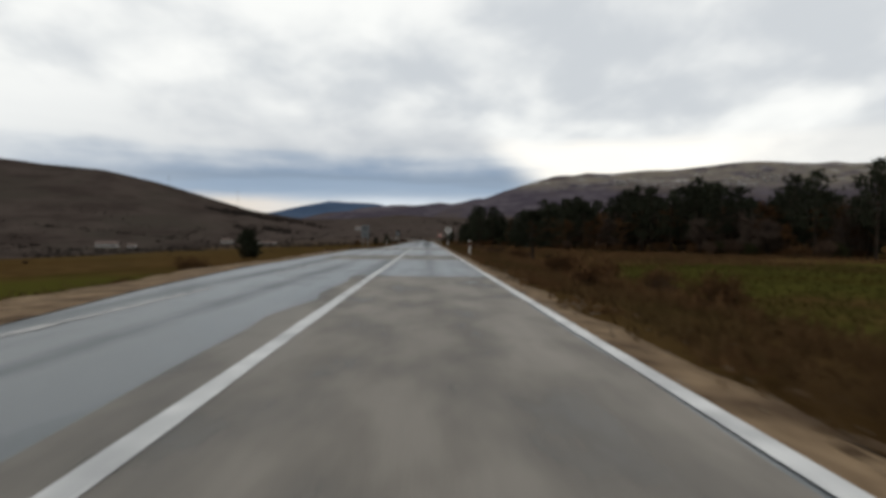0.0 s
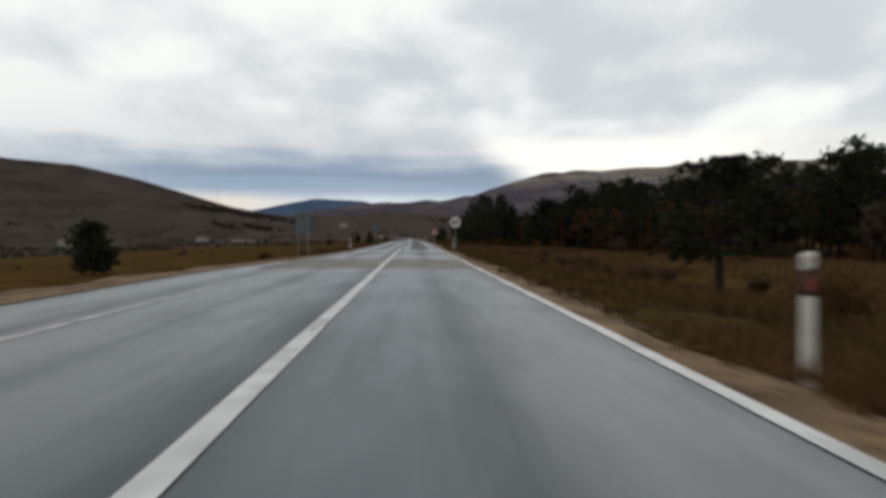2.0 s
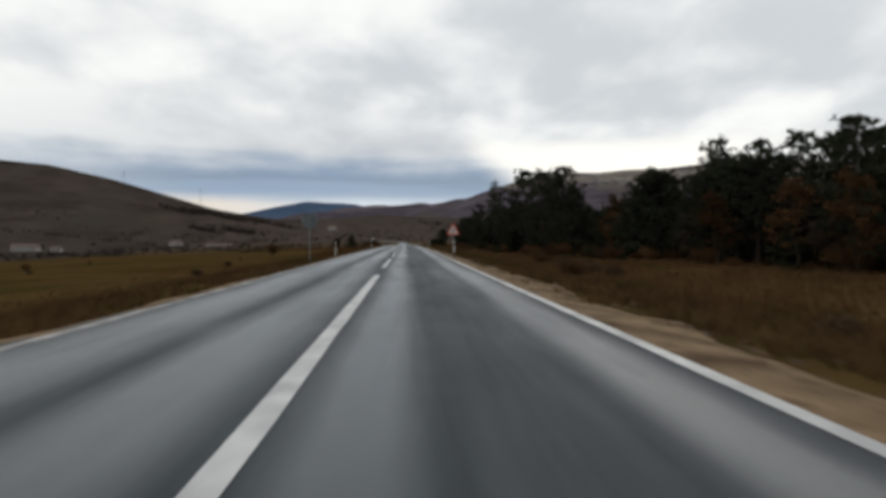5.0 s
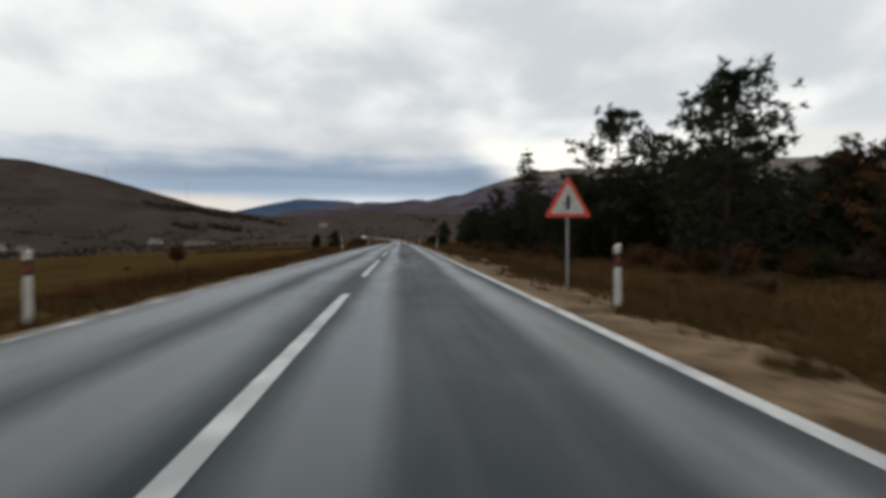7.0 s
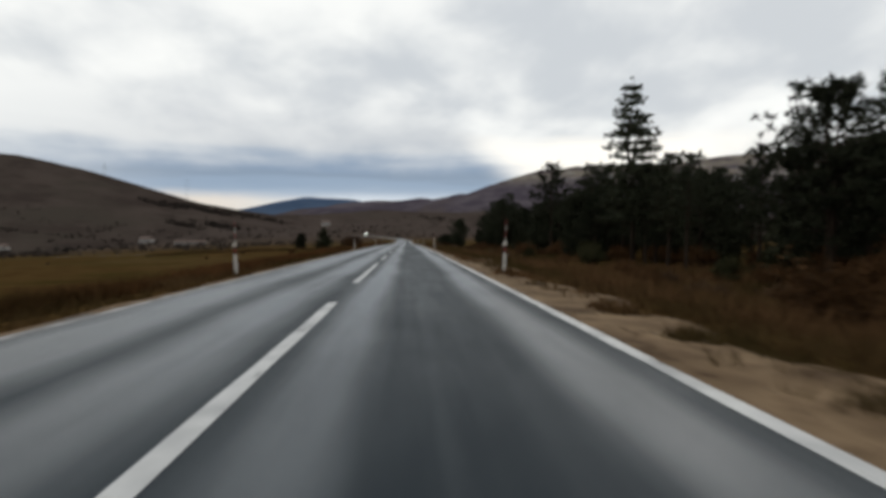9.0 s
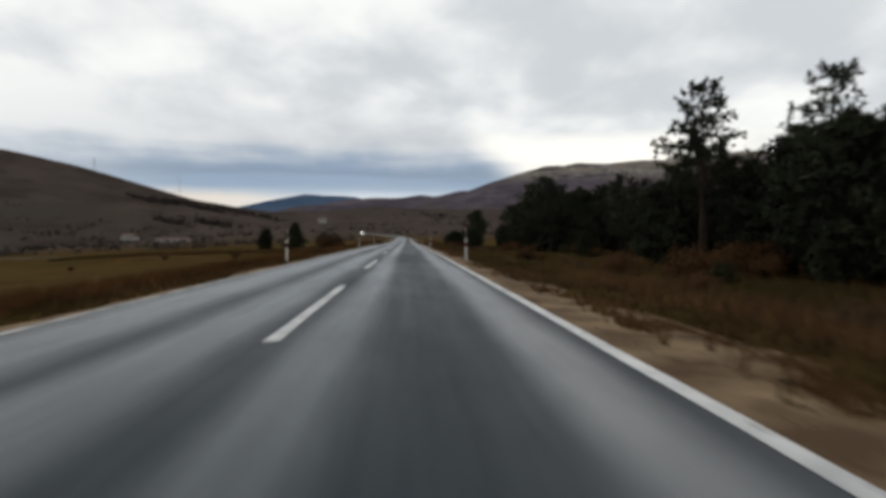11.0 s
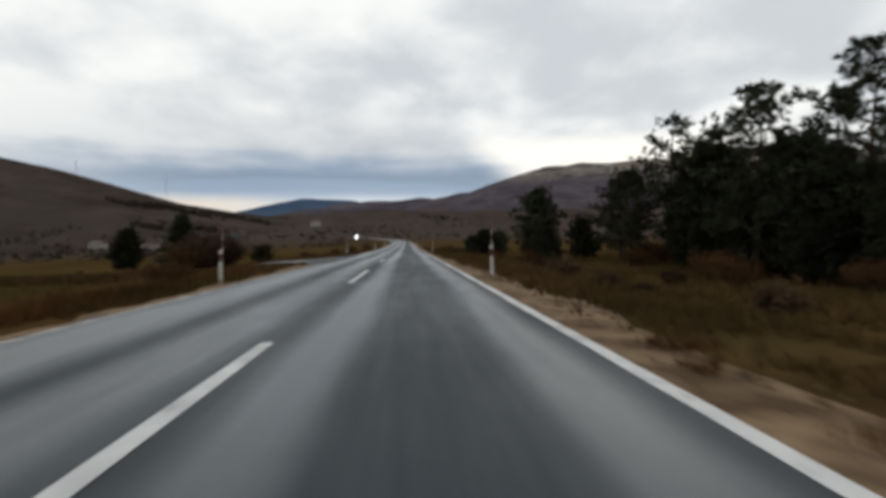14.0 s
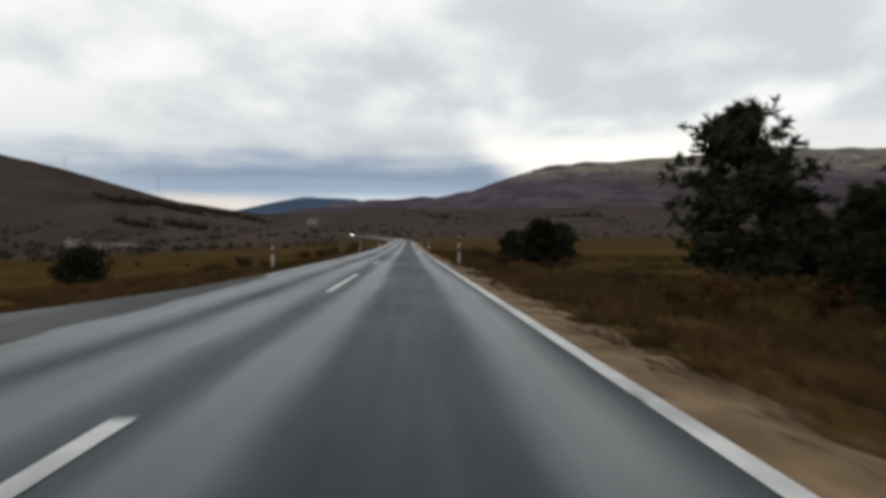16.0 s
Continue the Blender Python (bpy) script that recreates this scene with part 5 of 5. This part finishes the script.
junction_sign()


def board_back():
    ob = thing("road_sign_board", (-8.1, 83.0, -0.5), "grey back of a two-panel road sign board", "road sign", turn=-4)
    z0 = 1.75
    w = 1.10
    part("lower_panel", box(w, 0.02, 0.80, (0, 0, z0 + 0.40), 0.008), M["sign_back"], ob, "pale grey lower panel")
    part("upper_panel", box(w, 0.02, 0.82, (0, 0, z0 + 1.23), 0.008), M["sign_back"], ob)
    for x in (-0.34, 0.34):
        part("post", tube(0.04, 0.04, -0.5, z0 + 1.62, (x, -0.055), 12), M["sign_back_dark"], ob)
    for z in (z0 + 0.03, z0 + 0.77, z0 + 0.86, z0 + 1.60):
        part("stiffener", box(w, 0.03, 0.045, (0, -0.024, z), 0.004), M["sign_back_dark"], ob)


board_back()


def round_back():
    ob = thing("round_road_sign", (-6.05, 133.0, -0.2), "grey back of a round road sign on a dark post", "road sign", turn=4)
    c = 2.42
    part("face", plate(shifted(ring(0.45), c), 0.0, 0.012), M["sign_back"], ob)
    part("rim", plate(shifted(ring(0.462), c), 0.003, 0.02), M["sign_back"], ob)
    part("post", tube(0.03, 0.03, -0.5, c + 0.42, (0, -0.035), 12), M["sign_back_dark"], ob)
    for z in (c - 0.15, c + 0.15):
        part("clamp", box(0.20, 0.03, 0.05, (0, -0.02, z), 0.005), M["sign_back_dark"], ob)


round_back()


def small_round_back():
    ob = thing("round_road_sign", (-13.0, 319.8, float(side_level(-13.0) + grade(319.8)) - 0.05), "small grey back of a round sign by the side road", "road sign", turn=28)
    c = 1.66 + 0.05 - float(side_level(-13.0))
    part("face", plate(shifted(ring(0.34), c), 0.0, 0.012), M["sign_back"], ob)
    part("rim", plate(shifted(ring(0.35), c), 0.003, 0.018), M["sign_back"], ob)
    part("post", tube(0.03, 0.03, -0.5, c + 0.30, (0, -0.035), 12), M["sign_back_dark"], ob)
    for z in (c - 0.12, c + 0.12):
        part("clamp", box(0.16, 0.03, 0.05, (0, -0.02, z), 0.005), M["sign_back_dark"], ob)


small_round_back()

# ---- far houses ----


def house(x, y, w, d, h, turn, label):
    z = float(height(x, y)) - 0.3
    ob = thing("house", (x, y, z), label, "house", "far houses", turn)
    part("wall", box(w, d, h, (0, 0, h / 2), 0.0), M["plaster"], ob, "pale rendered walls")
    bm = bmesh.new()
    o, r = 0.5, 0.32 * d
    pts = [(-w / 2 - o, -d / 2 - o, h - 0.15), (w / 2 + o, -d / 2 - o, h - 0.15), (w / 2 + o, d / 2 + o, h - 0.15), (-w / 2 - o, d / 2 + o, h - 0.15),
           (-w / 2 - o, 0, h + r), (w / 2 + o, 0, h + r)]
    vs = [bm.verts.new(q) for q in pts]
    for f in ((0, 1, 5, 4), (2, 3, 4, 5), (0, 4, 3), (1, 2, 5), (3, 2, 1, 0)):
        bm.faces.new([vs[k] for k in f])
    part("roof", bm, M["roof_tile"], ob, "weathered red tile roof")
    for k in range(max(1, int(w // 4))):
        part("window", box(1.1, 0.12, 1.3, (-w / 2 + 2 + 4 * k, -d / 2 - 0.03, h * 0.55), 0.0), M["glass_dark"], ob)
    return ob


house(-362, 694, 22, 10, 4, 15, "long pale farm building below the hill")
house(-337, 700, 8, 7, 3, 10, "small pale shed below the hill")
house(-264, 806, 12, 9, 4, -10, "far pale house among trees at the hill's foot")
house(-186, 707, 25, 6, 2.0, 4, "long low pale shed at the far edge of the field")
house(-120, 1080, 12, 9, 5, 12, "far pale house among scrub")


# ---- masts on the hill ----


def pylon(x, y, tall):
    ob = thing("power_pylon", (x, y, float(height(x, y)) - 1.0), "grey steel lattice power pylon on the bare hill", "pylon", "pylons on the hill", 20)
    half = tall * 0.07

    def bar(a, b, r):
        verts, faces = [], []
        limb_mesh(verts, faces, [Vector(a), Vector(b)], [r, r], 4)
        bm = bmesh.new()
        vs = [bm.verts.new(v) for v in verts]
        for f in faces:
            bm.faces.new([vs[k] for k in f])
        return bm

    for sx, sy in ((1, 1), (1, -1), (-1, 1), (-1, -1)):
        part("leg", bar((sx * half, sy * half, 0), (sx * 0.3, sy * 0.3, tall), 0.09), M["steel"], ob)
    for k in range(6):
        z1, z2 = tall * k / 6.5, tall * (k + 1) / 6.5
        w1, w2 = half * (1 - k / 6.5) + 0.2, half * (1 - (k + 1) / 6.5) + 0.2
        for s in (1, -1):
            part("brace", bar((-s * w1, -w1, z1), (s * w2, -w2, z2), 0.05), M["steel"], ob)
            part("brace", bar((-s * w1, w1, z1), (s * w2, w2, z2), 0.05), M["steel"], ob)
    for f, w in ((0.72, 0.13), (0.84, 0.16), (0.96, 0.10)):
        part("cross_arm", bar((-tall * w, 0, tall * f), (tall * w, 0, tall * f), 0.10), M["steel"], ob)


pylon(-576, 1365, 33)
pylon(-423, 1365, 40)


# ---- car far down the road ----


def far_car(x, y, turn):
    """Small pale car facing the drive, with its headlights on."""
    ob = thing("car", (x, y, float(grade(y))), "pale car with lit headlights far down the road", "car", turn=turn)
    bm = box(1.70, 4.1, 0.62, (0, 0, 0.58), 0.10)
    part("body", bm, M["car_paint"], ob)
    bm = box(1.46, 2.1, 0.60, (0, 0.25, 1.14), 0.10)
    for v in bm.verts:
        if v.co.z > 1.2:
            v.co.x *= 0.84
            v.co.y = 0.25 + (v.co.y - 0.25) * 0.72
    part("cabin", bm, M["glass_dark"], ob, "dark glazed cabin")
    part("roof", box(1.20, 1.42, 0.05, (0, 0.25, 1.45), 0.02), M["car_paint"], ob)
    for sx in (-1, 1):
        for wy in (-1.25, 1.30):
            bm = tube(0.31, 0.31, -0.10, 0.10, (0, 0), 16)
            bmesh.ops.transform(bm, matrix=Matrix.Translation((sx * 0.76, wy, 0.31)) @ Matrix.Rotation(math.pi / 2, 4, "Y"), verts=bm.verts[:])
            part("wheel", bm, M["sign_black"], ob)
        bm = box(0.34, 0.06, 0.20, (sx * 0.62, -2.06, 0.68), 0.04)
        part("headlight", bm, M["headlight"], ob, "lit white headlight")
    part("bumper", box(1.66, 0.14, 0.24, (0, -2.04, 0.38), 0.05), M["car_paint"], ob)
    part("windscreen", box(1.30, 0.04, 0.48, (0, -0.72, 1.14), 0.01, Matrix.Rotation(radians(-28), 4, "X")), M["glass_dark"], ob)
    return ob


CAR_Y = 686.0
far_car(float(bend(CAR_Y)) - 3.0, CAR_Y, 5)
